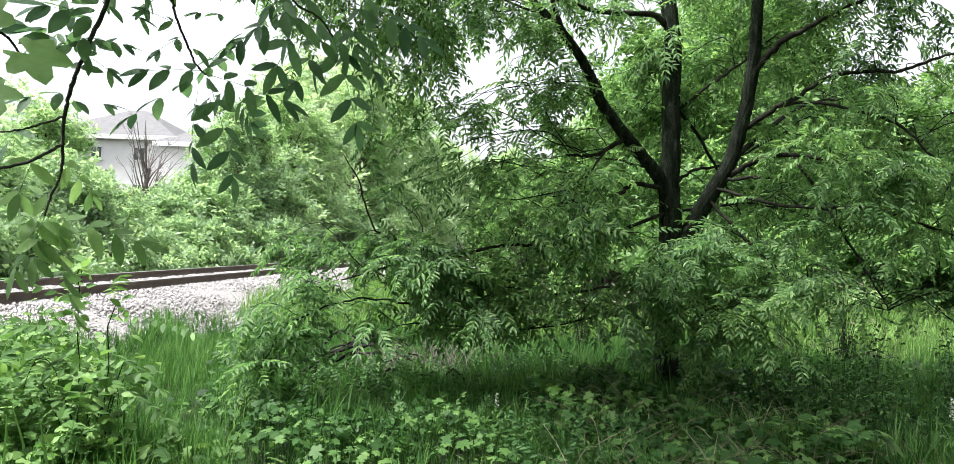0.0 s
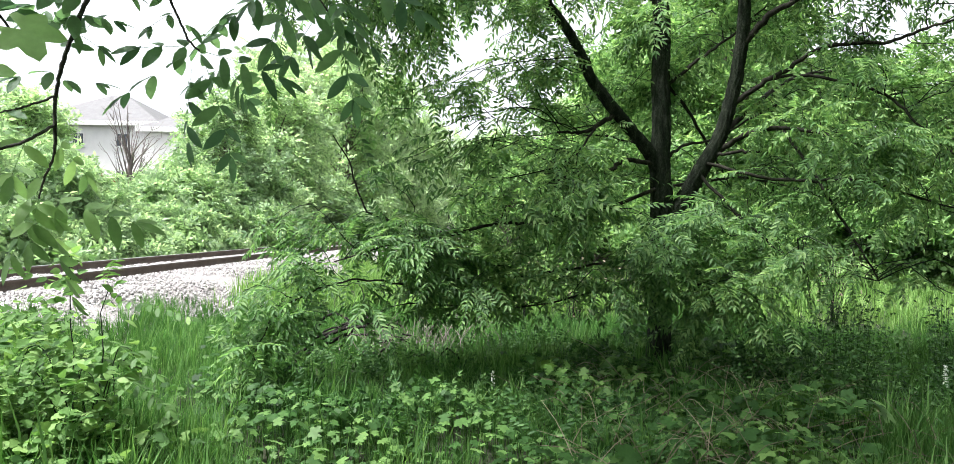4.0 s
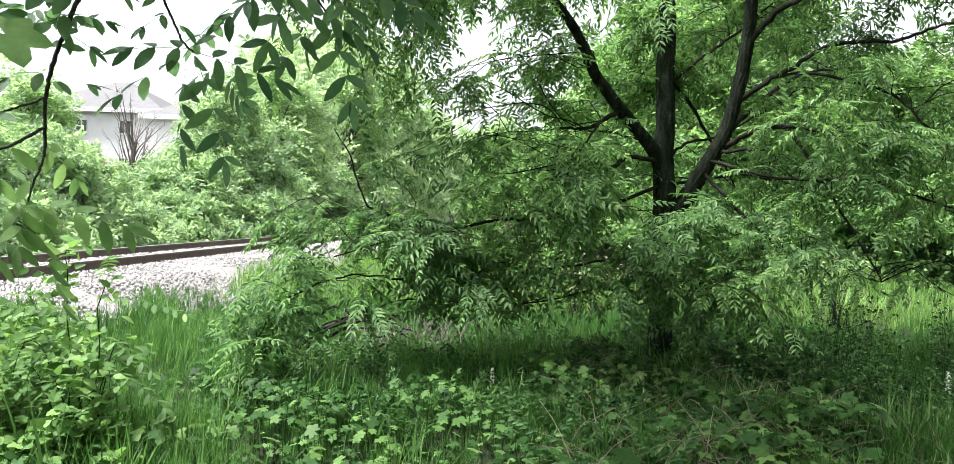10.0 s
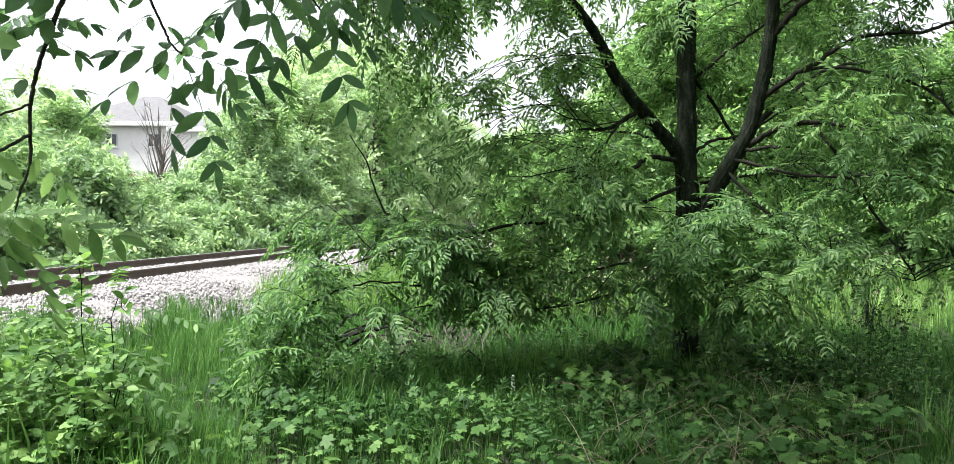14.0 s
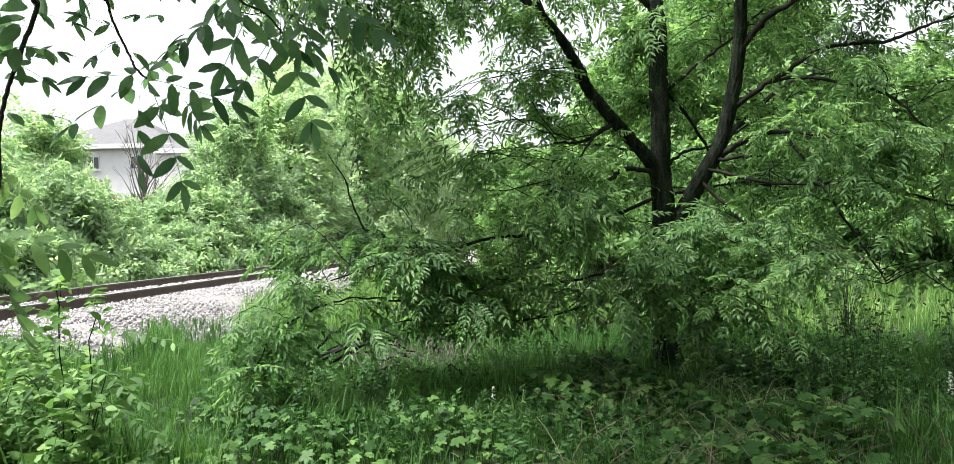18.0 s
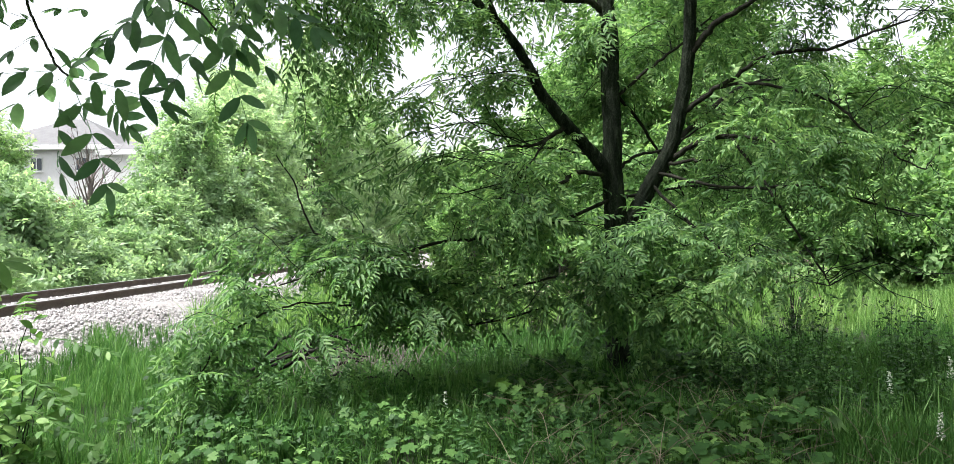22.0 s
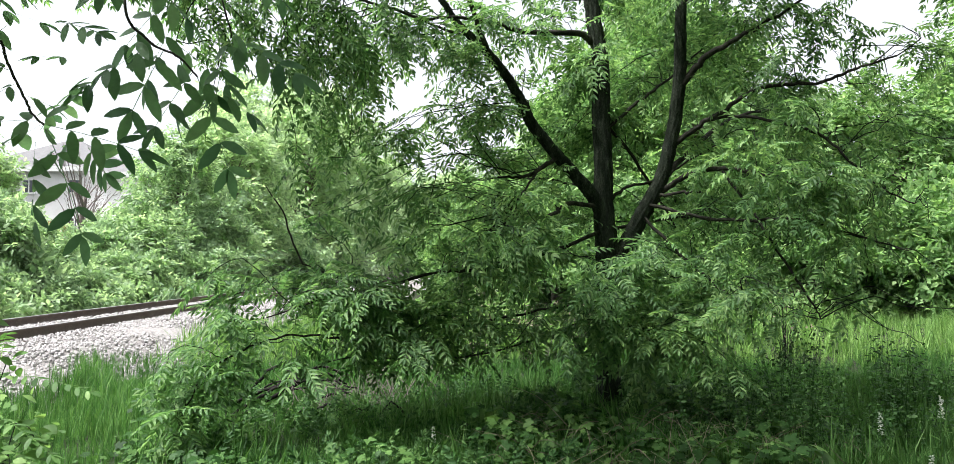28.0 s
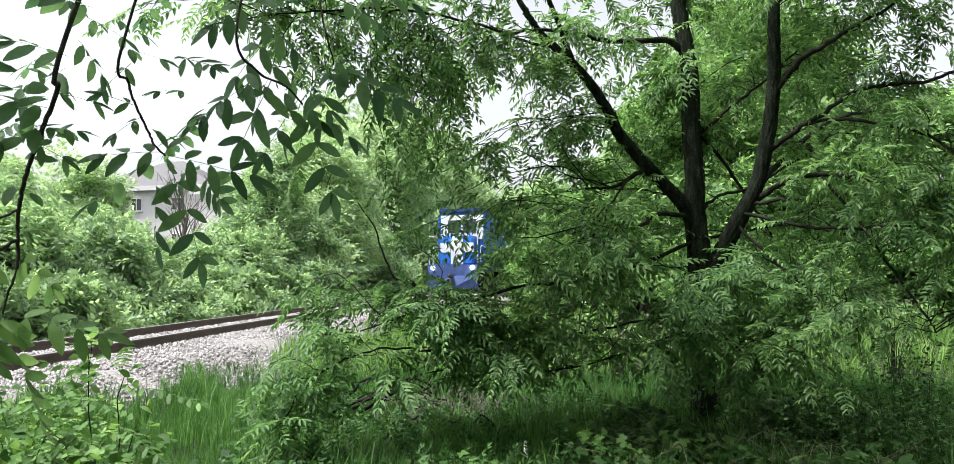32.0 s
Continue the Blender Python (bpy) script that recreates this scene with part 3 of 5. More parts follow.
def build_main_tree():
    gen = np.random.default_rng(11)
    tree = new("tree")
    tree.location = (1.7, 7.6, 0)
    tagged(tree, "large spreading tree with dark ridged bark and feathered green leaves", "tree")
    base = np.array([1.7, 7.6, 0])
    lines = {}
    for name, (pts, radii) in BOUGH_LINES.items():
        thick = name in ("trunk", "left", "right")
        line = curve_through(pts, (12 if thick else 5) * len(pts))
        line[1:-1] += gen.normal(0, 0.0025 if thick else 0.006, line[1:-1].shape)
        lines[name] = line
        v, q = tube(line - base, radii, 52 if thick else 9, gen, 0.022 if thick else 0.05, 0.085 if thick else 0.0)
        label = "forked dark trunk" if name == "trunk" else ""
        part("trunk" if name == "trunk" else "limb", smooth(mesh_of("limb", v, q, bark if thick else limb_bark)), None, tree, label)
    nodes = np.concatenate([l[len(l) // 4:] for k, l in lines.items() if k not in ("right_stub", "twig")] + [lines["twig"][:14]])
    temps = [compound(gen.integers(6, 9), gen.uniform(0.28, 0.37), gen.uniform(0.064, 0.078), gen.uniform(0.022, 0.028), d, gen) for d in (0.05, 0.12, 0.2, 0.28, 0.4, 0.15)]
    twigs, spots, ways, ups, sizes = [], [], [], [], []
    goals = crown_targets(gen)
    for number, goal in enumerate(goals):
        bare = number >= len(goals) - 46
        d = np.linalg.norm(nodes - goal, axis=1) + 0.5 * np.maximum(0, nodes[:, 2] - goal[2]) + 3.0 * np.maximum(0, goal[2] - nodes[:, 2] - 0.25)
        root = nodes[np.argsort(d)[gen.integers(0, 8)]]
        span = goal - root
        dist = np.linalg.norm(span)
        # openings in the lower crown
        if goal[1] < 7.6 and ((0.7 < goal[0] < 1.25 and 1.1 < goal[2] < 1.65) or (-1.5 < goal[0] < -1.0 and 1.05 < goal[2] < 1.4)):
            continue
        if dist > (1.7 if goal[2] < 4.7 else 3.0):
            continue
        bend = gen.normal(0, 0.11 * dist, 3)
        line = curve_through([root, root + span * 0.3 + bend + (0, 0, 0.10 * dist), root + span * 0.65 - bend * 0.6 + (0, 0, 0.13 * dist), goal + gen.normal(0, 0.03, 3), goal + span * 0.12 + (0, 0, -0.08)], 13)
        line[1:-1] += gen.normal(0, 0.008, (11, 3))
        twigs.append(tube(line - base, (0.003 + 0.0022 * dist, 0.002 if not bare else 0.003), 4))
        count = int(gen.integers(0, 4)) if bare else int(gen.integers(9, 14))
        for s in np.linspace(0.32, 1.0, count):
            k = s * (len(line) - 1)
            i = min(int(k), len(line) - 2)
            p = line[i] + (line[i + 1] - line[i]) * (k - i)
            along = unit(line[i + 1] - line[i])
            out = unit(gen.normal(0, 1, 3) * (1, 1, 0.25) + along * 0.9 + (0, 0, -0.1 - 0.5 * (gen.random() < 0.2)))
            spots.append(p)
            ways.append(out)
            away = unit((p - base) * (1, 1, 0)) * 0.45
            ups.append(unit((away[0] + gen.normal(0, 0.35), away[1] + gen.normal(0, 0.35), 1)))
            sizes.append(gen.uniform(0.75, 1.2))
    v, q = joined(twigs)
    tagged(part("twig", mesh_of("twig", v, q, bark), None, tree, "thin dark twigs"), kind="stuff")
    spots, ways, ups, sizes = np.array(spots) - base, np.array(ways), np.array(ups), np.array(sizes)
    # the leaves on the camera's side are parts of their own
    front = np.argsort(spots[:, 1] + 0.6 * np.abs(spots[:, 2] - 1.2))[:260]
    meshes = [mesh_of("leaf", *t, leaf_main) for t in temps]
    turns = frames_of(ways, ups)
    for k in front:
        ob = part("leaf", meshes[k % len(meshes)], None, tree)
        m = Matrix([list(r) for r in turns[k] * sizes[k]]).to_4x4()
        m.translation = Vector(spots[k])
        ob.matrix_basis = m
    rest = np.setdiff1d(np.arange(len(spots)), front)
    v, q = scattered(temps, ways[rest], ups[rest], sizes[rest], spots[rest], gen)
    tagged(part("crown", mesh_of("crown", v, q, leaf_main), None, tree, "dense crown of feathered green leaves"), kind="stuff")


build_main_tree()

# ---- the branch that hangs in from a tree beside the camera ----
def hanging_stems(tree, gen):
    trunk = curve_through([(-2.75, 0.1, -0.1), (-2.7, 0.15, 1.2), (-2.5, 0.3, 2.4), (-1.9, 1.0, 3.0), (-1.2, 1.7, 2.95), (-0.6, 2.2, 2.75), (-0.1, 2.6, 2.8)], 40)
    part("trunk", smooth(mesh_of("trunk", *tube(trunk, (0.11, 0.1, 0.08, 0.05, 0.03, 0.015), 10, gen, 0.04), bark)), None, tree)

    def stem(pts, radii, rooted=False):
        if rooted:
            pts = [tuple(trunk[np.linalg.norm(trunk - np.array(pts[0]), axis=1).argmin()])] + pts
        line = curve_through(pts, 7 * len(pts))
        line[1:] += gen.normal(0, 0.0007, line[1:].shape)
        part("branch", smooth(mesh_of("branch", *tube(line, [0.62 * r for r in radii], 8, gen, 0.06), bark_near)), None, tree)

    stem([(-0.96, 1.69, 2.14), (-0.98, 1.71, 2.06), (-1.03, 1.73, 1.97), (-1.06, 1.73, 1.89), (-1.08, 1.73, 1.82), (-1.09, 1.73, 1.76), (-1.09, 1.73, 1.7), (-1.09, 1.73, 1.63), (-1.12, 1.74, 1.57), (-1.14, 1.75, 1.52)], (0.01, 0.009, 0.008, 0.0065, 0.003), True)
    stem([(-1.09, 1.73, 1.7), (-1.1, 1.68, 1.67), (-1.12, 1.63, 1.64), (-1.19, 1.57, 1.61)], (0.0065, 0.006, 0.005))
    stem([(-1.09, 1.73, 1.77), (-1.13, 1.69, 1.74), (-1.16, 1.65, 1.72), (-1.21, 1.58, 1.7)], (0.005, 0.004, 0.003))
    stem([(-0.87, 1.79, 2.18), (-0.87, 1.82, 2.1), (-0.86, 1.83, 2.05), (-0.83, 1.84, 1.98), (-0.81, 1.84, 1.94), (-0.78, 1.84, 1.91)], (0.006, 0.0055, 0.005, 0.0045, 0.004), True)
    stem([(-0.63, 1.92, 2.26), (-0.6, 1.98, 2.16), (-0.54, 2.03, 2.13), (-0.51, 2.09, 2.09)], (0.006, 0.0055, 0.005, 0.004), True)
    stem([(-0.44, 2.06, 2.32), (-0.43, 2.11, 2.24), (-0.43, 2.13, 2.21)], (0.005, 0.004, 0.003), True)


def hanging_leaves(tree, gen):
    def leaf(start, tip, pairs, size):
        a, b = np.array(start), np.array(tip)
        t = compound(pairs, np.linalg.norm(b - a) * 0.84, size, size * gen.uniform(0.33, 0.41), gen.uniform(0.04, 0.16), gen, spread=70, stem=0.0012, blade=oval_leaf)
        up = unit((gen.normal(0, 0.35), gen.normal(-0.55, 0.3), 0.9))
        ob = part("leaf", smooth(mesh_of("leaf", *t, leaf_young if a[2] < 1.72 else leaf_near)), None, tree, "pale young leaf" if a[2] < 1.72 else "")
        m = Matrix([list(r) for r in frames_of((b - a)[None], up[None])[0]]).to_4x4()
        m.translation = Vector(a)
        ob.matrix_basis = m

    # on the stem that hangs lowest
    leaf((-1.03, 1.73, 1.99), (-1.13, 1.66, 1.98), 2, 0.081)
    leaf((-1.03, 1.73, 1.97), (-0.95, 1.77, 1.97), 3, 0.054)
    leaf((-1.05, 1.73, 1.93), (-0.99, 1.77, 1.9), 2, 0.054)
    leaf((-1.08, 1.73, 1.83), (-1.16, 1.66, 1.81), 2, 0.070)
    leaf((-1.08, 1.73, 1.81), (-1.0, 1.79, 1.82), 2, 0.059)
    leaf((-1.16, 1.67, 1.73), (-1.16, 1.61, 1.68), 1, 0.064)
    leaf((-1.09, 1.73, 1.66), (-1.03, 1.81, 1.57), 3, 0.059)
    leaf((-1.07, 1.73, 1.88), (-1.03, 1.79, 1.99), 2, 0.054)
    leaf((-1.0, 1.71, 2.03), (-1.08, 1.66, 2.06), 2, 0.075)
    leaf((-0.99, 1.71, 2.05), (-0.92, 1.79, 2.04), 2, 0.054)
    leaf((-1.14, 1.75, 1.52), (-0.89, 1.85, 1.46), 4, 0.081)
    leaf((-1.14, 1.75, 1.52), (-1.15, 1.71, 1.39), 3, 0.075)
    leaf((-1.13, 1.75, 1.52), (-1.09, 1.82, 1.2), 5, 0.078)
    leaf((-1.14, 1.75, 1.52), (-1.24, 1.69, 1.49), 2, 0.075)
    leaf((-1.12, 1.74, 1.57), (-1.18, 1.69, 1.57), 2, 0.064)
    leaf((-1.12, 1.67, 1.66), (-1.14, 1.63, 1.55), 2, 0.070)
    leaf((-1.14, 1.75, 1.53), (-1.22, 1.73, 1.34), 4, 0.075)
    leaf((-1.05, 1.73, 1.93), (-1.16, 1.64, 2.0), 3, 0.085)
    leaf((-1.02, 1.72, 1.97), (-1.1, 1.65, 1.92), 2, 0.085)
    leaf((-1.0, 1.71, 2.01), (-1.1, 1.62, 2.03), 3, 0.090)
    leaf((-0.99, 1.71, 2.05), (-1.05, 1.64, 2.11), 2, 0.090)
    # round the knot of the second stem
    leaf((-0.77, 1.84, 1.89), (-0.67, 1.89, 1.6), 4, 0.078)
    leaf((-0.8, 1.84, 1.87), (-0.86, 1.9, 1.63), 4, 0.069)
    leaf((-0.79, 1.84, 1.92), (-0.95, 1.79, 1.92), 3, 0.075)
    leaf((-0.79, 1.84, 1.91), (-1.01, 1.81, 1.78), 3, 0.080)
    leaf((-0.77, 1.84, 1.91), (-0.55, 1.96, 1.87), 4, 0.082)
    leaf((-0.82, 1.84, 1.98), (-0.78, 1.88, 1.97), 1, 0.059)
    leaf((-0.78, 1.84, 1.91), (-0.78, 1.86, 1.84), 1, 0.075)
    leaf((-0.86, 1.83, 2.04), (-0.93, 1.79, 2.07), 2, 0.048)
    leaf((-0.79, 1.84, 1.91), (-0.75, 1.9, 2.03), 2, 0.064)
    leaf((-0.85, 1.84, 2.01), (-0.9, 1.79, 1.96), 2, 0.048)
    # on the high stem
    leaf((-0.51, 2.09, 2.09), (-0.4, 2.12, 1.79), 4, 0.088)
    leaf((-0.59, 1.99, 2.15), (-0.77, 1.92, 2.01), 3, 0.086)
    leaf((-0.57, 2.01, 2.14), (-0.65, 1.96, 1.94), 3, 0.091)
    leaf((-0.54, 2.03, 2.13), (-0.56, 2.06, 1.97), 2, 0.091)
    leaf((-0.43, 2.13, 2.21), (-0.21, 2.16, 2.1), 4, 0.091)
    leaf((-0.43, 2.13, 2.22), (-0.49, 2.11, 2.01), 3, 0.075)
    leaf((-0.6, 1.98, 2.17), (-0.71, 1.9, 2.06), 2, 0.081)
    leaf((-0.52, 2.08, 2.1), (-0.62, 2.01, 1.91), 3, 0.075)
    leaf((-0.43, 2.11, 2.23), (-0.33, 2.17, 2.15), 2, 0.091)
    leaf((-0.51, 2.09, 2.09), (-0.35, 2.17, 2.0), 3, 0.081)
    # higher up
    leaf((-1.01, 1.79, 2.16), (-1.13, 1.71, 2.2), 3, 0.083)
    leaf((-1.02, 1.79, 2.13), (-1.12, 1.74, 2.04), 2, 0.078)
    leaf((-0.98, 1.78, 2.2), (-0.94, 1.86, 2.11), 3, 0.062)
    leaf((-0.95, 1.77, 2.25), (-0.89, 1.86, 2.23), 2, 0.058)
    leaf((-0.93, 1.76, 2.27), (-1.03, 1.7, 2.3), 3, 0.083)
    leaf((-0.95, 1.89, 2.29), (-0.87, 1.92, 2.25), 2, 0.052)
    leaf((-0.93, 1.89, 2.21), (-0.82, 1.93, 2.19), 2, 0.062)
    leaf((-0.91, 1.9, 2.17), (-0.98, 1.86, 2.09), 2, 0.052)
    leaf((-0.64, 2.02, 2.36), (-0.75, 1.97, 2.29), 3, 0.083)
    leaf((-0.61, 2.03, 2.32), (-0.51, 2.09, 2.25), 3, 0.083)
    leaf((-0.6, 2.06, 2.27), (-0.71, 2.03, 2.15), 3, 0.083)
    leaf((-0.63, 2.02, 2.36), (-0.54, 2.08, 2.42), 3, 0.083)
    leaf((-0.43, 2.19, 2.43), (-0.29, 2.26, 2.37), 3, 0.083)
    leaf((-0.37, 2.19, 2.48), (-0.19, 2.31, 2.44), 3, 0.089)
    leaf((-0.58, 2.09, 2.23), (-0.68, 2.09, 2.06), 3, 0.083)
    leaf((-0.58, 2.14, 2.19), (-0.43, 2.21, 2.08), 3, 0.083)
    # small leaves along the two lower stems
    for x, y, z, count in ((-1.05, 1.84, 2.25, 9), (-0.86, 1.94, 2.18, 9)):
        for _ in range(count):
            h = gen.uniform(-0.42, 0.3)
            start = np.array([x - 0.22 * (0.3 - h) * (1 if x < -1 else -1), y, z + h])
            turn = gen.uniform(0, 2 * np.pi)
            leaf(start, start + np.array([np.cos(turn), 0.5 * np.sin(turn), gen.uniform(-0.6, 0.1)]) * gen.uniform(0.10, 0.17), int(gen.integers(2, 5)), gen.uniform(0.045, 0.065))


def build_hanging_branch():
    gen = np.random.default_rng(17)
    tree = new("tree")
    tagged(tree, "tree with a branch of oval feathered leaves hanging down", "tree")
    hanging_stems(tree, gen)
    # added overhead, out of the camera's sight: limbs and crown that shade the ground
    for end in ((0.6, 1.5, 5.4), (2.6, 2.6, 5.8), (-0.8, 3.4, 5.6), (1.6, 0.2, 5.6), (-3.4, 1.2, 5.2), (-2.6, -1.2, 5.4)):
        line = curve_through([(-2.5, 0.3, 2.4), (-2.3 + 0.25 * end[0], 0.5 + 0.2 * end[1], 4.2), end], 14)
        part("limb", smooth(mesh_of("limb", *tube(line, (0.06, 0.045, 0.02), 8, gen, 0.04), bark)), None, tree)
    n = 8500
    c = np.stack([gen.uniform(-2.2, 5.0, 110), gen.uniform(-1.8, 5.0, 110), gen.uniform(4.6, 6.8, 110)], -1)
    spots = c[gen.integers(0, 110, n)] + gen.normal(0, 0.38, (n, 3)) * (1, 1, 0.6)
    spots[:, 2] = np.maximum(spots[:, 2], 4.3)
    temps = [spray(gen, 0.34, 0.10, 0.045, 7) for _ in range(4)]
    v, q = scattered(temps, gen.normal(0, 1, (n, 3)) * (1, 1, 0.4), gen.normal(0, 0.35, (n, 3)) + (0, 0, 1), gen.uniform(0.7, 1.3, n), spots, gen)
    tagged(part("crown", mesh_of("crown", v, q, leaf_near), None, tree), kind="stuff")
    hanging_leaves(tree, gen)


def build_lobed_sprig():
    """Two pale lobed leaves close to the camera, on a thin stem from a vine."""
    gen = np.random.default_rng(19)
    vine = new("vine")
    tagged(vine, "thin vine with pale green lobed leaves", "vine")
    line = curve_through([(-1.6, 0.9, 0.0), (-1.5, 1.0, 0.8), (-1.2, 1.15, 1.5), (-1.0, 1.3, 1.85), (-0.9, 1.32, 1.80)], 30)
    part("stem", smooth(mesh_of("stem", *tube(line, (0.006, 0.004, 0.002), 6), bark)), None, vine)
    for spot, way, size in (((-0.90, 1.26, 1.83), (0.8, 0.1, -0.45), 0.105), ((-0.99, 1.26, 1.75), (0.85, 0.1, -0.3), 0.10), ((-0.98, 1.28, 1.84), (-0.2, 0.3, 0.9), 0.11)):
        v, q = lobed_leaf(size, gen)
        ob = part("leaf", smooth(mesh_of("leaf", v, q, leaf_bush)), None, vine)
        turn = frames_of(np.array(way)[None], np.array([[0.1, -0.75, 0.65]]))[0]
        m = Matrix([list(r) for r in turn]).to_4x4()
        m.translation = Vector(spot)
        ob.matrix_basis = m


build_hanging_branch()
build_lobed_sprig()

# ---- trees and shrubs beyond ----
def tree_variant(seed, height, spread, clumps, leaves, leaf_size, mat, low=0.12, lean=0.0):
    """A tree as an Empty with trunk and crown: limbs to leafy clumps, each a cloud of sprigs."""
    gen = np.random.default_rng(seed)
    tree = new("tree")
    top = np.array([lean, 0, height * 0.92])
    trunk = curve_through([(0, 0, -0.1), (gen.normal(0, 0.15), gen.normal(0, 0.15), height * 0.35), top * (1, 1, 0.7), top], 16)
    r = 0.018 * height
    stems = [tube(trunk, (r * 1.3, r, r * 0.6, r * 0.15), 7, gen, 0.05)]
    spots, ways = [], []
    for k in range(clumps):
        h = low + (1 - low) * (k + gen.random()) / clumps
        wide = spread * (0.35 + 0.75 * np.sin(np.pi * min(1, 0.25 + 0.72 * h))) * gen.uniform(0.45, 1.05)
        ang = gen.uniform(0, 2 * np.pi)
        c = np.array([np.cos(ang) * wide, np.sin(ang) * wide, h * height + gen.normal(0, 0.07 * height)])
        c[2] = max(c[2], 0.25)
        root = trunk[int(np.clip(h * 0.75, 0.05, 0.95) * 15)]
        stems.append(tube(curve_through([root, (root + c) / 2 + (0, 0, 0.08 * height * gen.random()), c], 6), (r * 0.35, r * 0.06), 4))
        size = np.array([1, 1, gen.uniform(0.45, 0.9)]) * spread * gen.uniform(0.10, 0.27)
        n = int(leaves / clumps)
        d = unit(gen.normal(0, 1, (n, 3))) * (gen.random((n, 1)) ** 0.55)
        spots.append(c + d * size)
        ways.append(d * (1, 1, 0.5) + gen.normal(0, 0.4, (n, 3)) + (0, 0, 0.1))
        # leafy shoots that break the outline
        for _ in range(4):
            out = unit(unit(gen.normal(0, 1, 3)) * (1, 1, 0.4) + unit(c - root) * 0.5 + (0, 0, 0.55))
            start = c + out * size * 0.7
            m = 7
            s = np.linspace(0, 1, m)[:, None]
            spots.append(start + out * s * spread * gen.uniform(0.15, 0.32) + gen.normal(0, 0.02, (m, 3)))
            ways.append(out * 0.6 + gen.normal(0, 0.6, (m, 3)))
    spots, ways = np.concatenate(spots), np.concatenate(ways)
    spots[:, 2] = np.maximum(spots[:, 2], 0.06)
    temps = [spray(gen, leaf_size * 2.4, leaf_size * 1.25, leaf_size * 0.56, int(gen.integers(5, 8))) for _ in range(5)]
    v, q = joined(stems)
    part("trunk", smooth(mesh_of("trunk", v, q, bark_far)), None, tree)
    # blades face up and outwards
    ups = gen.normal(0, 0.35, (len(spots), 3)) + unit(spots * (1, 1, 0.2)) * 0.9 + (0, 0, 0.75)
    v, q = scattered(temps, ways, ups, gen.uniform(0.7, 1.3, len(spots)), spots, gen)
    tagged(part("crown", mesh_of("crown", v, q, mat), None, tree), kind="stuff")
    return tree


def plant(source, label, category, spots, gen, group=""):
    first = True
    for x, y, s in spots:
        m = pose(x, y, float(ground_z(x, y)) - 0.03, 0, 0, gen.uniform(0, 360))
        if first:
            source.matrix_basis, first = m, False
            source.scale = (s, s, s)
            tagged(source, label, category, group)
        else:
            ob = copy_thing(source, m)
            ob.scale = (s, s, s * gen.uniform(0.9, 1.1))
            ob.name = source.name.split(".")[0]


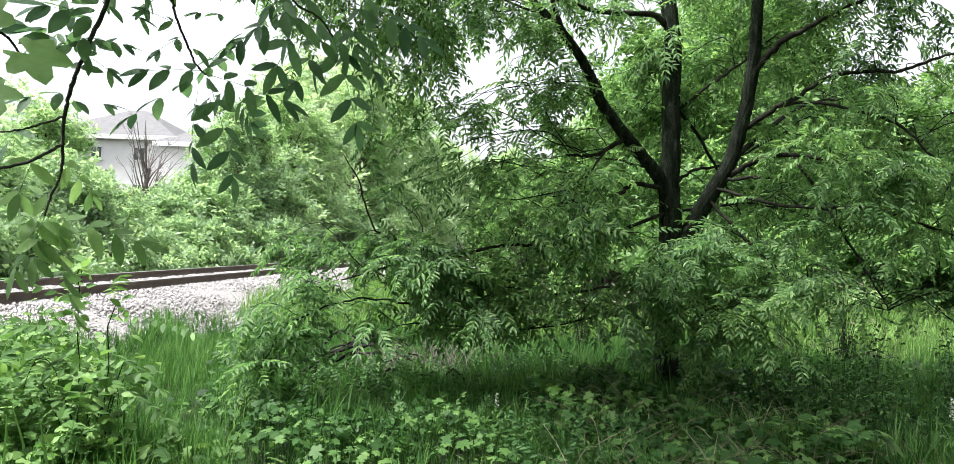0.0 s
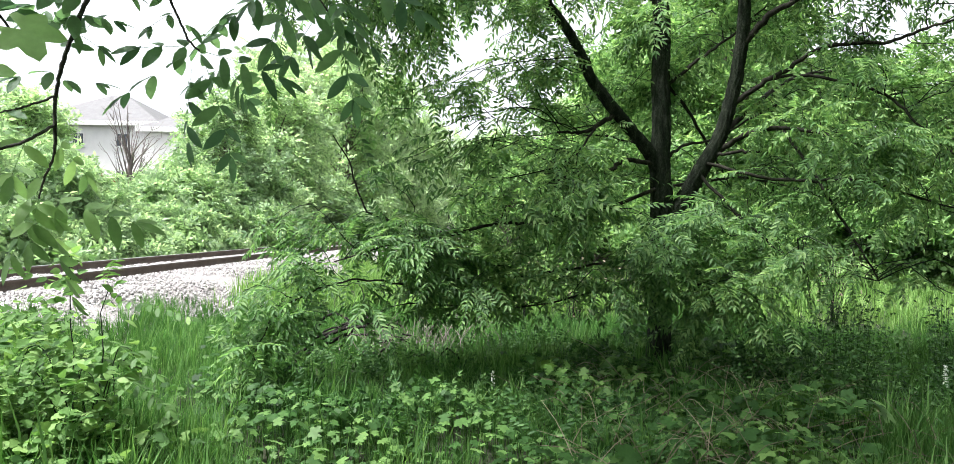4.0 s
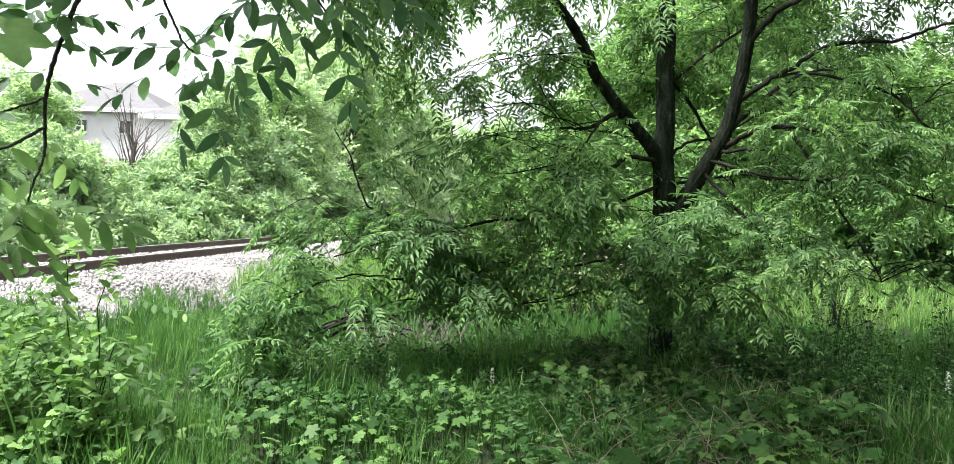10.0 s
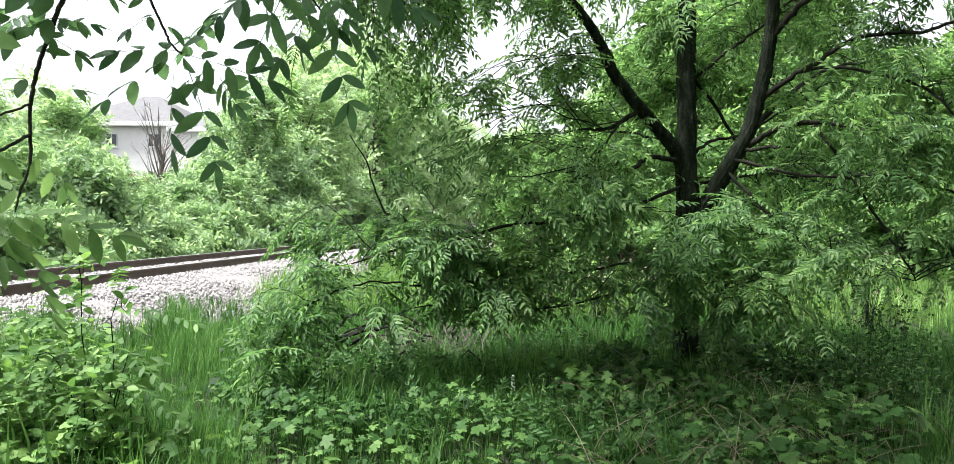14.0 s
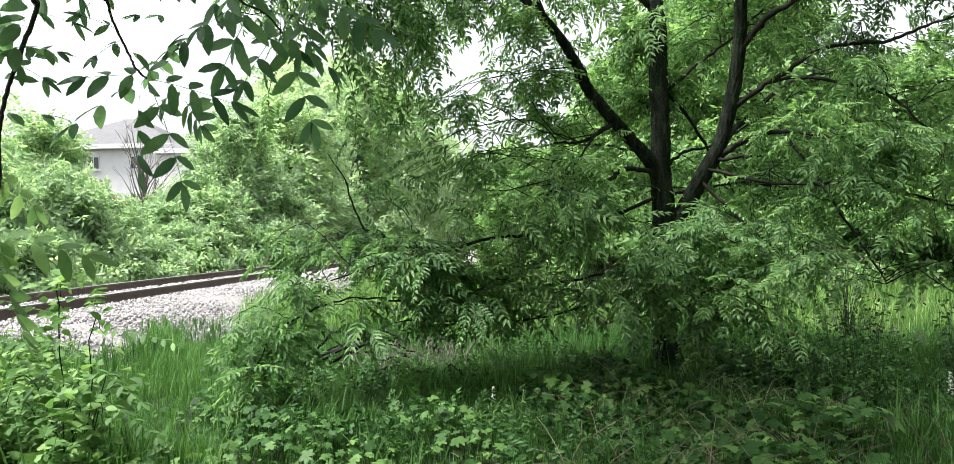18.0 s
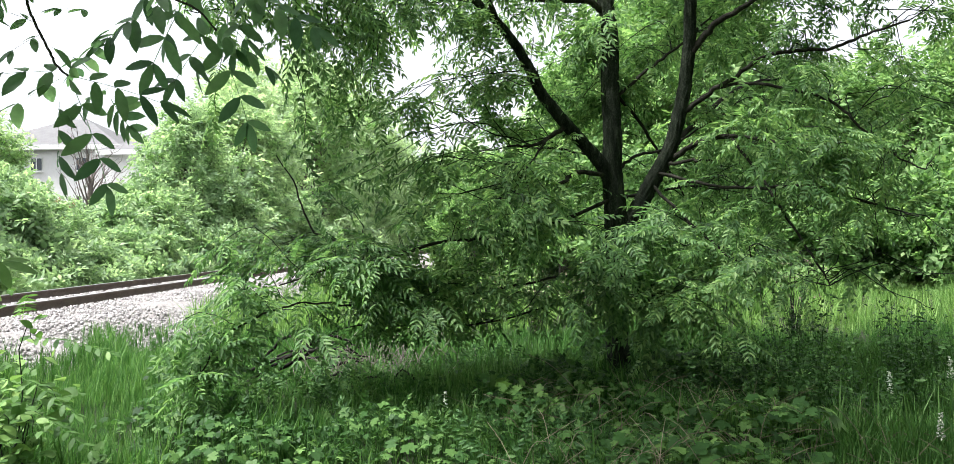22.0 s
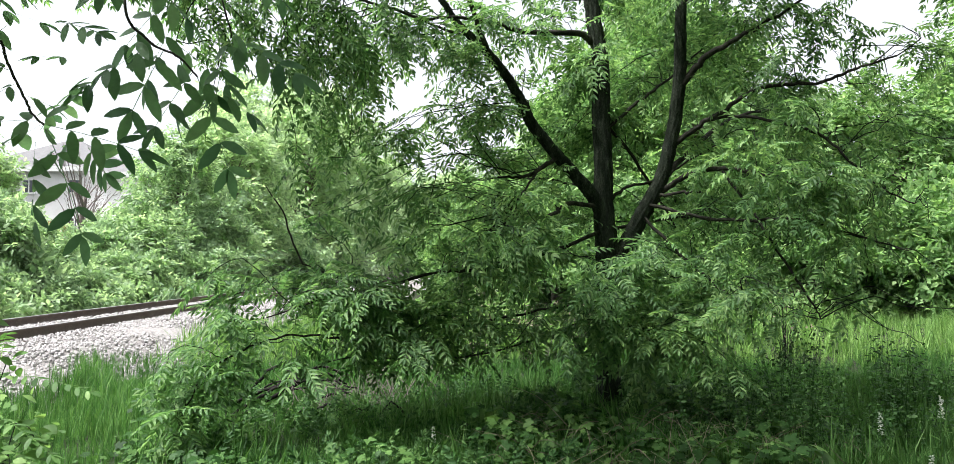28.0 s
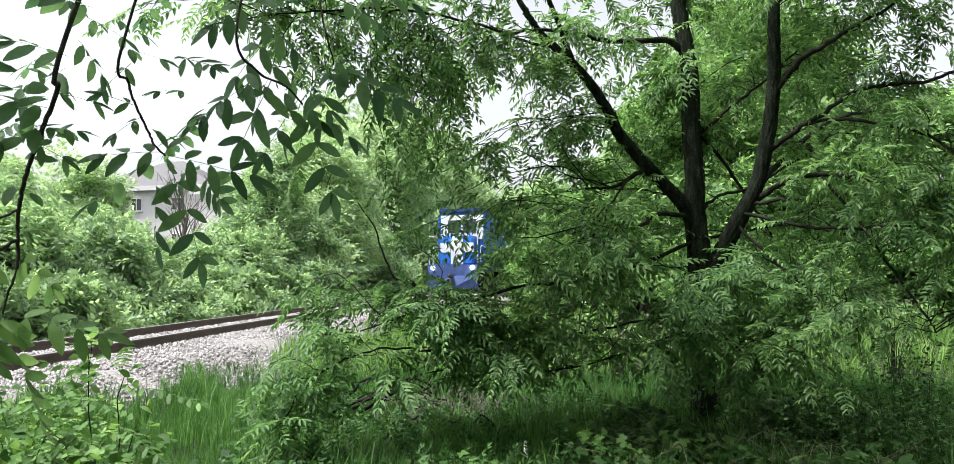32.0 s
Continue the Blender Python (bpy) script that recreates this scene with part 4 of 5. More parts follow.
def build_far():
    gen = np.random.default_rng(21)
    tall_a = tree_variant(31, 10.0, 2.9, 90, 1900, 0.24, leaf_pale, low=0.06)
    tall_b = tree_variant(32, 7.5, 2.6, 80, 2400, 0.19, leaf_far_hazed, low=0.04)
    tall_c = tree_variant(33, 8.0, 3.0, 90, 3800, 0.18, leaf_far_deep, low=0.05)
    shrub_a = tree_variant(34, 2.8, 1.7, 52, 1700, 0.16, leaf_far_hazed, low=0.03)
    shrub_b = tree_variant(35, 1.4, 1.3, 44, 1500, 0.15, leaf_far_hazed, low=0.02)
    for s in (shrub_a, shrub_b):
        s.name = "shrub"
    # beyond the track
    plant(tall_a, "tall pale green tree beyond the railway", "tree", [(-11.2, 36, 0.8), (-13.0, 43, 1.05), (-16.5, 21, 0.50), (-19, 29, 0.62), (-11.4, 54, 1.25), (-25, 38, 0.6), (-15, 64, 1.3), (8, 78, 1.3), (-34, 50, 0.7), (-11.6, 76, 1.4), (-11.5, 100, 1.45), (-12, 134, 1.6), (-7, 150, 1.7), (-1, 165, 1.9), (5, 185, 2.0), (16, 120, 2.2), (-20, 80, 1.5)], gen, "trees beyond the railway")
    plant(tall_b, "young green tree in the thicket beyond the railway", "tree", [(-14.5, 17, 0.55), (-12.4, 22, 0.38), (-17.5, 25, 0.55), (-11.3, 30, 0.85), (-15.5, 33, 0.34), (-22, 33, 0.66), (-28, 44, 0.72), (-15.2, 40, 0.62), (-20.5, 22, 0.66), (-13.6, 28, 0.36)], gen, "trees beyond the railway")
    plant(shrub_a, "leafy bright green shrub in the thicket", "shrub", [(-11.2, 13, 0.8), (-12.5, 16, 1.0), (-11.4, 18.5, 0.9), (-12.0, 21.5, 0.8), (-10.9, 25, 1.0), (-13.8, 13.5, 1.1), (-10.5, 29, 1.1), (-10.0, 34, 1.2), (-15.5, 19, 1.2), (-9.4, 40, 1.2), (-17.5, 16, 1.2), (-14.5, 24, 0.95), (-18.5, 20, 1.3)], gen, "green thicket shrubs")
    shrub_c = tree_variant(37, 2.8, 1.7, 52, 1700, 0.16, leaf_far_deep, low=0.03)
    shrub_c.name = "shrub"
    plant(shrub_c, "green shrub at the edge of the wood", "shrub", [(6.8, 19.5, 0.8), (9.6, 19.8, 1.0), (12.5, 19.0, 1.0), (4.4, 18.4, 0.7), (14.5, 19.5, 1.2), (2.4, 17.2, 0.7)], gen, "shrubs at the wood's edge")
    plant(shrub_b, "low bright green shrub beside the railway", "shrub", [(-10.3, 14.5, 0.9), (-10.5, 16.6, 0.8), (-10.2, 19.8, 0.9), (-10.0, 22.5, 0.95), (-9.9, 27, 1.0), (-10.9, 11.5, 0.9), (-9.7, 31, 1.0), (-12.0, 18.6, 1.2), (-11.3, 24, 1.0), (-10.2, 18.2, 0.8), (-10.0, 24.8, 0.9)], gen, "shrubs beside the railway")
    red = tree_variant(36, 3.4, 1.4, 20, 800, 0.13, leaf_red, low=0.2)
    red.name = "shrub"
    plant(red, "reddish-leaved shrub near the house", "shrub", [(-28.0, 50, 1.1)], gen)
    # behind the large tree; unseen ones beside and behind the camera, added for shade
    plant(tall_c, "full green tree behind the large tree and, unseen, behind the camera", "tree", [(6.0, 27, 1.0), (5.0, 21.5, 0.8), (8.8, 23.5, 0.85), (14.0, 23, 0.8), (4.4, 23.0, 0.9), (7, 23, 1.05), (11.5, 24, 0.85), (8.0, 38, 1.15), (18, 23, 1.1), (7.2, 27, 1.2), (1.0, 31, 0.55), (2.4, 24, 0.42), (0.4, 26, 0.45), (2.6, 33, 0.6), (-0.2, 36, 0.52), (1.3, 47, 0.75), (0.6, 41, 0.65), (3.2, 60, 0.95), (7.2, -1.0, 0.95), (9.8, 0.8, 1.0), (3.4, -4.2, 1.1), (-1.2, -5.6, 1.1), (8.5, -2.5, 1.1)], gen, "trees behind the large tree")


build_far()

# ---- grass, vines and bushes on the ground ----
def tuft(gen, blades, tall, wide):
    """A tuft of bent blades: each a strip of two faces."""
    bits = []
    for _ in range(blades):
        ang, h, w = gen.uniform(0, 2 * np.pi), tall * gen.uniform(0.55, 1.15), wide * gen.uniform(0.7, 1.2)
        d = np.array([np.cos(ang), np.sin(ang), 0])
        lean = gen.uniform(0.05, 0.45)
        s = np.array([-d[1], d[0], 0]) * w / 2
        o = np.array([gen.normal(0, 0.05), gen.normal(0, 0.05), -0.03])
        m = o + d * lean * 0.35 * h + (0, 0, 0.6 * h)
        t = o + d * lean * 1.1 * h + (0, 0, h * (1.02 - 0.35 * lean))
        bits.append((np.array([o - s, o + s, m + s * 0.85, m - s * 0.85, t + s * 0.12, t - s * 0.12]), np.array([[0, 1, 2, 3], [3, 2, 4, 5]])))
    return joined(bits)


def grass_field(name, label, count, area, tall, wide, seed, mat, dense=None, blades=12):
    gen = np.random.default_rng(seed)
    temps = [tuft(gen, blades, 1.0, wide / tall) for _ in range(8)]
    x = gen.uniform(area[0], area[2], count)
    y = area[1] + (area[3] - area[1]) * gen.random(count)
    keep = np.abs(x - track_x(y)) > 2.35 + 0.35 * gen.random(count) + 0.25 * np.sin(y * 1.7)
    if dense:
        keep &= gen.random(count) < dense(x, y)
    x, y = x[keep], y[keep]
    n = len(x)
    patch = 0.75 + 0.35 * np.sin(x * 1.3 + 1) * np.cos(y * 0.9) + 0.2 * np.sin(x * 3.1 + y * 2.3)
    spots = np.stack([x, y, ground_z(x, y)], -1)
    # the bed's shoulder lifts the grass that grows on it
    off = np.abs(x - track_x(y))
    spots[:, 2] = np.maximum(spots[:, 2], np.interp(off, [2.0, 2.9, 3.8], [0.36, 0.08, -0.2]))
    ang = gen.uniform(0, 2 * np.pi, n)
    ways = np.stack([np.cos(ang), np.sin(ang), np.zeros(n)], -1)
    ups = np.stack([gen.normal(0, 0.12, n), gen.normal(0, 0.12, n), np.ones(n)], -1)
    v, q = scattered(temps, ways, ups, tall * np.clip(patch, 0.45, 1.3) * gen.uniform(0.7, 1.15, n), spots, gen)
    tagged(new(name, mesh_of(name, v, q, mat)), label, "grass", kind="stuff")


def vine_share(x, y):
    """How much of the ground the vines cover: thick before the tree, thinner in the meadow."""
    lump = 0.5 + 0.5 * np.sin(x * 2.1 + 0.5) * np.cos(y * 1.9 + 0.7) + 0.3 * np.sin(x * 4.7 + y * 3.1)
    thick = (x > 0.25 + 0.12 * np.sin(y * 3)) & (x < 0.50 * y + 0.1) & (y < 8.3)
    front = (x <= 0.4) & (x > -0.50 * y + 0.1) & (y < 5.5 + 0.35 * np.sin(x * 2.6 + 1))
    edge = (x < -0.45 * y + 0.1) & (y < 4.6)
    sparse = (x <= 0.4) & (x > -2.6) & (y >= 5.3) & (y < 6.7)
    return np.where(thick, 0.55 + 0.4 * lump, np.where(front, np.clip(lump * 1.1, 0.08, 1), np.where(edge, 0.5 * lump, np.where(sparse, 0.14 * lump, 0.0)))), lump


def build_grass():
    in_view = lambda x, y: (np.abs(x - 0.1) < 0.8 * y + 0.6).astype(float)
    meadow = lambda x, y: in_view(x, y) * (1 - 0.85 * np.clip(vine_share(x, y)[0], 0, 1))
    stalky = lambda x, y: in_view(x, y) * np.where(x > 0.47 * y, 1.0, 0.45) * (1 - 0.8 * np.clip(vine_share(x, y)[0], 0, 1))
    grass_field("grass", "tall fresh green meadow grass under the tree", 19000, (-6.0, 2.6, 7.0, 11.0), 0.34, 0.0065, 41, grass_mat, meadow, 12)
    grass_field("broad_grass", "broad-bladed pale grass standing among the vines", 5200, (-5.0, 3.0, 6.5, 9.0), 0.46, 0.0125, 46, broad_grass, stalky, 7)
    grass_field("near_grass", "short trodden grass at the wood's edge", 2600, (-5.0, -6.0, 7.0, 2.6), 0.22, 0.007, 44, grass_mat, None, 12)
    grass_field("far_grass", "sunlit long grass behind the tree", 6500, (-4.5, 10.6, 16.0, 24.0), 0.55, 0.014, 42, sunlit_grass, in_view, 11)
    grass_field("verge_grass", "long grass at the foot of the railway bed", 3200, (-12.0, 8.0, -3.0, 40.0), 0.38, 0.014, 43, grass_mat, in_view, 10)


def ground_vines():
    """A low carpet of broad lobed leaves on thin stalks."""
    gen = np.random.default_rng(51)
    temps = [lobed_leaf(gen.uniform(0.085, 0.12), gen, 5) for _ in range(10)]
    n = 17000
    x, y = gen.uniform(-3.6, 4.4, n), 2.4 + 5.9 * gen.random(n)
    share, lump = vine_share(x, y)
    keep = (np.abs(x) < 0.78 * y + 0.5) & (gen.random(n) < share)
    x, y, lump = x[keep], y[keep], lump[keep]
    n = len(x)
    z = ground_z(x, y) + 0.08 + np.clip(lump, 0, 1.2) * 0.30 * gen.random(n) ** 0.7
    ang = gen.uniform(0, 2 * np.pi, n)
    ways = np.stack([np.cos(ang), np.sin(ang), gen.normal(-0.2, 0.3, n)], -1)
    ups = np.stack([gen.normal(0, 0.36, n), gen.normal(-0.3, 0.36, n), np.ones(n)], -1)
    spots = np.stack([x, y, z], -1)
    size = gen.uniform(0.45, 1.0, n) * np.where(gen.random(n) < 0.3, 1.4, 1.0) * np.where(x < 0.3, 0.74, 1.0)
    v, q = scattered(temps, ways, ups, size, spots, gen)
    # stalks
    s = np.stack([spots, np.stack([x + gen.normal(0, 0.03, n), y + gen.normal(0, 0.03, n), ground_z(x, y) - 0.02], -1)], 1)
    w = np.array([0.0015, 0, 0])
    sv = np.stack([s[:, 0] - w, s[:, 0] + w, s[:, 1] + w * 1.5, s[:, 1] - w * 1.5], 1).reshape(-1, 3)
    v, q = joined([(v, q), (sv, np.arange(len(sv)).reshape(-1, 4))])
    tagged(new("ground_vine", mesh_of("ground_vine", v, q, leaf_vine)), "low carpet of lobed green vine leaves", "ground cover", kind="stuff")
    # small-leaved weeds between the vines and the grass
    n = 1500
    x, y = gen.uniform(-2.9, 1.2, n), gen.uniform(4.4, 8.0, n)
    clump = np.sin(x * 2.7 + 1.1) * np.cos(y * 2.2) + 0.5 * np.sin(x * 5.3 - y * 4.1)
    keep = (clump > -0.35) & (x > -0.30 * y - 0.1) & (gen.random(n) < 0.85)
    x, y = x[keep], y[keep]
    n = len(x)
    temps = [compound(int(gen.integers(4, 7)), 0.2, 0.045, 0.02, 0.2, gen) for _ in range(6)]
    ang = gen.uniform(0, 2 * np.pi, n)
    ways = np.stack([np.cos(ang), np.sin(ang), gen.uniform(0.4, 2.2, n)], -1)
    v, q = scattered(temps, ways, gen.normal(0, 0.5, (n, 3)) + (0, -0.2, 1), gen.uniform(0.7, 1.35, n), np.stack([x, y, ground_z(x, y) + 0.02 + 0.16 * gen.random(n)], -1), gen)
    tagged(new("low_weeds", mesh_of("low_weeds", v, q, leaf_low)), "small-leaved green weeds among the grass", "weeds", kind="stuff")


def broad_leaf(gen, long):
    """An oval pointed leaf with a dished blade in six faces."""
    w = long * gen.uniform(0.26, 0.32)
    rows = [(0.0, 0.1), (0.25, 0.85), (0.5, 1.0), (0.78, 0.62), (1.0, 0.03)]
    v = []
    for s, k in rows:
        sag = -0.18 * long * s * s
        v += [(-w * k, s * long, sag + 0.18 * w * k), (0, s * long, sag), (w * k, s * long, sag + 0.18 * w * k)]
    q = []
    for r in range(4):
        for c in range(2):
            i = r * 3 + c
            q.append([i, i + 1, i + 4, i + 3])
    return np.array(v), np.array(q)


def bush(name, label, seed, spot, height, spread, stems, leaves, leaf_long, mat, lobed=False, bare=0.15, category="bush", upright=False, wood=None):
    """A bush of thin arching stems, each a part, with leaves along them."""
    gen = np.random.default_rng(seed)
    thing = new(name)
    thing.location = (spot[0], spot[1], float(ground_z(spot[0], spot[1])))
    tagged(thing, label, category)
    spots, ways = [], []
    for k in range(stems):
        ang, out = 2 * np.pi * (k + gen.random()) / stems, spread * gen.uniform(0.25, 1.0)
        h = height * gen.uniform(0.55, 1.05) * (1.1 - 0.35 * out / spread)
        d = np.array([np.cos(ang), np.sin(ang), 0])
        if upright:
            h *= 1.15
            line = curve_through([d * out * 0.8 + (0, 0, -0.05), d * out * 0.85 + (0, 0, h * 0.5), d * out * 1.1 + gen.normal(0, 0.05, 3) + (0, 0, h)], 14)
        else:
            line = curve_through([d * 0.05 * spread + (0, 0, -0.05), d * out * 0.3 + (0, 0, h * 0.6), d * out * 0.75 + (0, 0, h), d * out * 1.15 + (0, 0, h * gen.uniform(0.75, 1.0))], 14)
        line += np.cumsum(gen.normal(0, 0.010, line.shape), axis=0)
        part("stem", smooth(mesh_of("stem", *tube(line, (0.0045, 0.003, 0.0015), 5), wood or bark)), None, thing)
        n = leaves // stems
        s = bare + (1 - bare) * gen.random(n)
        i = np.clip((s * 13).astype(int), 0, 12)
        spots.append(line[i] + (line[i + 1] - line[i]) * ((s * 13) - i)[:, None] + gen.normal(0, 0.05 * height, (n, 3)))
        w = gen.normal(0, 1, (n, 3)) * (1, 1, 0.4) + d * 0.4
        ways.append(w)
    spots, ways = np.concatenate(spots), np.concatenate(ways)
    spots[:, 2] = np.maximum(spots[:, 2], 0.03)
    temps = [lobed_leaf(leaf_long, gen, 3) if lobed else broad_leaf(gen, leaf_long) for _ in range(6)]
    ups = gen.normal(0, 0.35, (len(spots), 3)) + (0, -0.1, 1)
    v, q = scattered(temps, ways, ups, gen.uniform(0.6, 1.2, len(spots)), spots, gen)
    tagged(part("foliage", smooth(mesh_of("foliage", v, q, mat)), None, thing), kind="stuff")
    return thing


def build_bushes():
    bush("bush", "leafy green bramble bush in the grass", 61, (-2.55, 3.75), 0.80, 0.55, 22, 800, 0.066, leaf_bush, lobed=True, wood=leaf_bush)
    bush("bush", "leafy green bramble bush in the grass", 62, (-3.2, 4.5), 1.0, 0.7, 20, 850, 0.066, leaf_bush, lobed=True, wood=leaf_bush)
    bush("bush", "low leafy bramble in the grass", 63, (-2.1, 3.55), 0.46, 0.5, 18, 520, 0.075, leaf_bush, lobed=True, wood=leaf_bush)
    bush("sapling", "thin dark sapling with small oval leaves", 64, (-2.25, 3.85), 1.2, 0.5, 5, 260, 0.082, leaf_bush, bare=0.4, category="sapling")
    sapling = bush("sapling", "young sapling with arching feathered leaves in the grass", 65, (-2.1, 3.75), 1.05, 0.3, 4, 40, 0.07, leaf_bush, bare=0.6, category="sapling")
    gen = np.random.default_rng(66)
    for a, b in (((0.1, -0.1, 0.98), (0.62, -0.28, 1.0)), ((0.0, 0.0, 0.9), (-0.45, -0.2, 0.95)), ((0.08, -0.1, 0.8), (0.5, -0.35, 0.72)), ((0.05, 0, 1.05), (0.25, -0.3, 1.25)), ((-0.05, 0, 1.0), (-0.3, -0.25, 1.2)), ((0, 0, 0.7), (-0.4, -0.4, 0.7)), ((0.1, 0, 0.6), (0.5, -0.2, 0.5))):
        a, b = np.array(a), np.array(b)
        t = compound(int(gen.integers(6, 9)), np.linalg.norm(b - a), 0.06, 0.026, 0.15, gen, blade=oval_leaf)
        ob = part("leaf", smooth(mesh_of("leaf", *t, leaf_bush)), None, sapling)
        m = Matrix([list(r) for r in frames_of((b - a)[None], np.array([[0.1, -0.3, 1.0]]))[0]]).to_4x4()
        m.translation = Vector(a)
        ob.matrix_basis = m
    for k, (x, y) in enumerate(((1.1, 10.2), (1.9, 10.8), (0.4, 10.9), (5.2, 11.4))):
        bush("dry_shrub", "pale dry twiggy shrub in the long grass", 120 + k, (x, y), 1.25, 0.6, 26, 150, 0.05, dry_mat, bare=0.2, category="shrub")
    # weeds under the tree's far side; its shade is put into their colour
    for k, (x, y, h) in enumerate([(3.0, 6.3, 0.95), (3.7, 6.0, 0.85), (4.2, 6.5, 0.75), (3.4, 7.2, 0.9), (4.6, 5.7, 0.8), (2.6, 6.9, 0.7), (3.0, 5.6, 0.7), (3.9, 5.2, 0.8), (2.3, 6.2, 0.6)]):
        bush("weed_clump", "clump of tall thin-stemmed weeds, coloured dark as in tree shade", 70 + k, (x, y), h, 0.46, 20, 1000, 0.042, leaf_weed_shaded, bare=0.02, category="weeds", upright=True, wood=leaf_weed_shaded)


def flower_spike(spot, tall, seed):
    gen = np.random.default_rng(seed)
    thing = new("wildflower")
    thing.location = (spot[0], spot[1], float(ground_z(spot[0], spot[1])) - 0.02)
    tagged(thing, "white flower spike on a thin green stem", "flower", "white wildflowers")
    line = curve_through([(0, 0, 0), (0.01, 0, tall * 0.5), (0.0, 0.01, tall)], 10)
    part("stem", smooth(mesh_of("stem", *tube(line, (0.003, 0.0015), 5), grass_mat)), None, thing)
    temps = [leaflet(0.013, 0.008, 0.3, 0.2)]
    n = 60
    s = gen.random(n)
    ang = gen.uniform(0, 2 * np.pi, n)
    wide = 0.008 * (1.1 - s)
    p = np.stack([np.cos(ang) * wide, np.sin(ang) * wide, tall - 0.115 + 0.12 * s], -1)
    ways = np.stack([np.cos(ang), np.sin(ang), gen.normal(0.4, 0.4, n)], -1)
    part("petals", mesh_of("petals", *scattered(temps, ways, np.tile((0, 0, 1.0), (n, 1)), gen.uniform(0.7, 1.3, n), p, gen), petal_mat), None, thing, "white petals")
    ob = part("foliage", mesh_of("foliage", *scattered([leaflet(0.07, 0.018)], np.stack([np.cos(ang[:9]), np.sin(ang[:9]), np.full(9, 0.5)], -1), np.tile((0, 0, 1.0), (9, 1)), np.ones(9), np.stack([np.zeros(9), np.zeros(9), tall * np.linspace(0.15, 0.7, 9)], -1), gen), grass_mat), None, thing)
    ob["kind"] = "stuff"


def build_debris():
    """Dead boughs and dry stalks."""
    gen = np.random.default_rng(81)
    heap = []
    for _ in range(9):
        x, y, turn, long = gen.uniform(-1.5, -0.3), gen.uniform(6.9, 7.7), gen.uniform(-0.8, 2.2), gen.uniform(0.3, 0.65)
        d = np.array([np.cos(turn), np.sin(turn), 0]) * long
        lift = gen.uniform(0.05, 0.24)
        a = np.array([x, y, 0.0])
        heap.append(([a - d, a - d * 0.45 + (0, 0, lift), a + gen.normal(0, 0.04, 3) + (0, 0, lift * 1.05), a + d * 0.5 + gen.normal(0, 0.05, 3) + (0, 0, lift * 0.8), a + d + (0, 0, -0.02)], gen.uniform(0.006, 0.013)))
    for _ in range(7):
        x, y, turn, long = gen.uniform(-2.2, -1.4), gen.uniform(8.0, 9.0), gen.uniform(-0.6, 0.9), gen.uniform(0.4, 0.8)
        d = np.array([np.cos(turn), np.sin(turn), 0]) * long
        a = np.array([x, y, 0.0])
        lift = gen.uniform(0.2, 0.5)
        heap.append(([a - d, a - d * 0.3 + (0, 0, lift * 0.6), a + d * 0.4 + gen.normal(0, 0.06, 3) + (0, 0, lift), a + d + (0, 0, lift * 0.7)], gen.uniform(0.010, 0.02)))
    for pts, r in heap:
        line = curve_through(pts, 26) + gen.normal(0, 0.006, (26, 3))
        bough = new("dead_bough", smooth(mesh_of("dead_bough", *tube(line, (r, r, r * 0.5), 8, gen, 0.08), dead_dark)))
        tagged(bough, "dark fallen bough lying in the grass", "dead branch", "fallen boughs")
    bits = []
    for _ in range(170):
        a = np.array([-0.8, 7.9, 0]) + gen.normal(0, 1, 3) * (0.36, 0.25, 0) + (0, 0, 0.02)
        ang, long = gen.uniform(0, 2 * np.pi), gen.uniform(0.1, 0.45)
        b = a + (np.cos(ang) * long, np.sin(ang) * long, gen.uniform(0.1, 0.5))
        bits.append(tube(curve_through([a, (a + b) / 2 + gen.normal(0, 0.05, 3), b], 6), (0.005, 0.002), 4))
    tagged(new("brush_pile", mesh_of("brush_pile", *joined(bits), dead_wood)), "pile of thin grey dead twigs in the grass", "dead twigs", kind="stuff")
    bits = []
    for _ in range(330):
        x, y = gen.uniform(0.4, 3.0), gen.uniform(3.6, 6.6)
        z = float(ground_z(x, y))
        ang, l = gen.uniform(0, 2 * np.pi), gen.uniform(0.15, 0.5)
        a = np.array([x, y, z + gen.uniform(0, 0.2)])
        b = a + (np.cos(ang) * l, np.sin(ang) * l, gen.uniform(-0.05, 0.32))
        bits.append(tube(curve_through([a, (a + b) / 2 + (0, 0, 0.09 * gen.random()), b], 6), (0.0034, 0.0015), 4))
    tagged(new("dry_stalks", mesh_of("dry_stalks", *joined(bits), dry_mat)), "dry brown stalks and twigs among the vines", "dead stalks", kind="stuff")


# weed leaves darkened to hold the shade under the tree
leaf_weed_shaded = leaf_material("weed_leaf", (0.007, 0.024, 0.006), (0.034, 0.085, 0.023), (0.12, 0.22, 0.07), glow=0.32)
petal_mat = mottled("white_petal", [(0.3, (0.72, 0.74, 0.66)), (0.7, (0.85, 0.86, 0.8))], 30, 0.6, 0.0)
dead_dark = mottled("dark_dead_wood", [(0.3, (0.008, 0.0075, 0.007)), (0.7, (0.03, 0.028, 0.025))], 8.0, 0.95, 0.7, gloss=0.05)
build_grass()
ground_vines()
build_bushes()
for k, (spot, tall) in enumerate((((-0.01, 5.66), 0.38), ((2.38, 3.9), 0.84), ((2.52, 3.7), 0.66), ((2.9, 4.2), 0.80), ((1.89, 3.2), 0.52))):
    flower_spike(spot, tall, 90 + k)
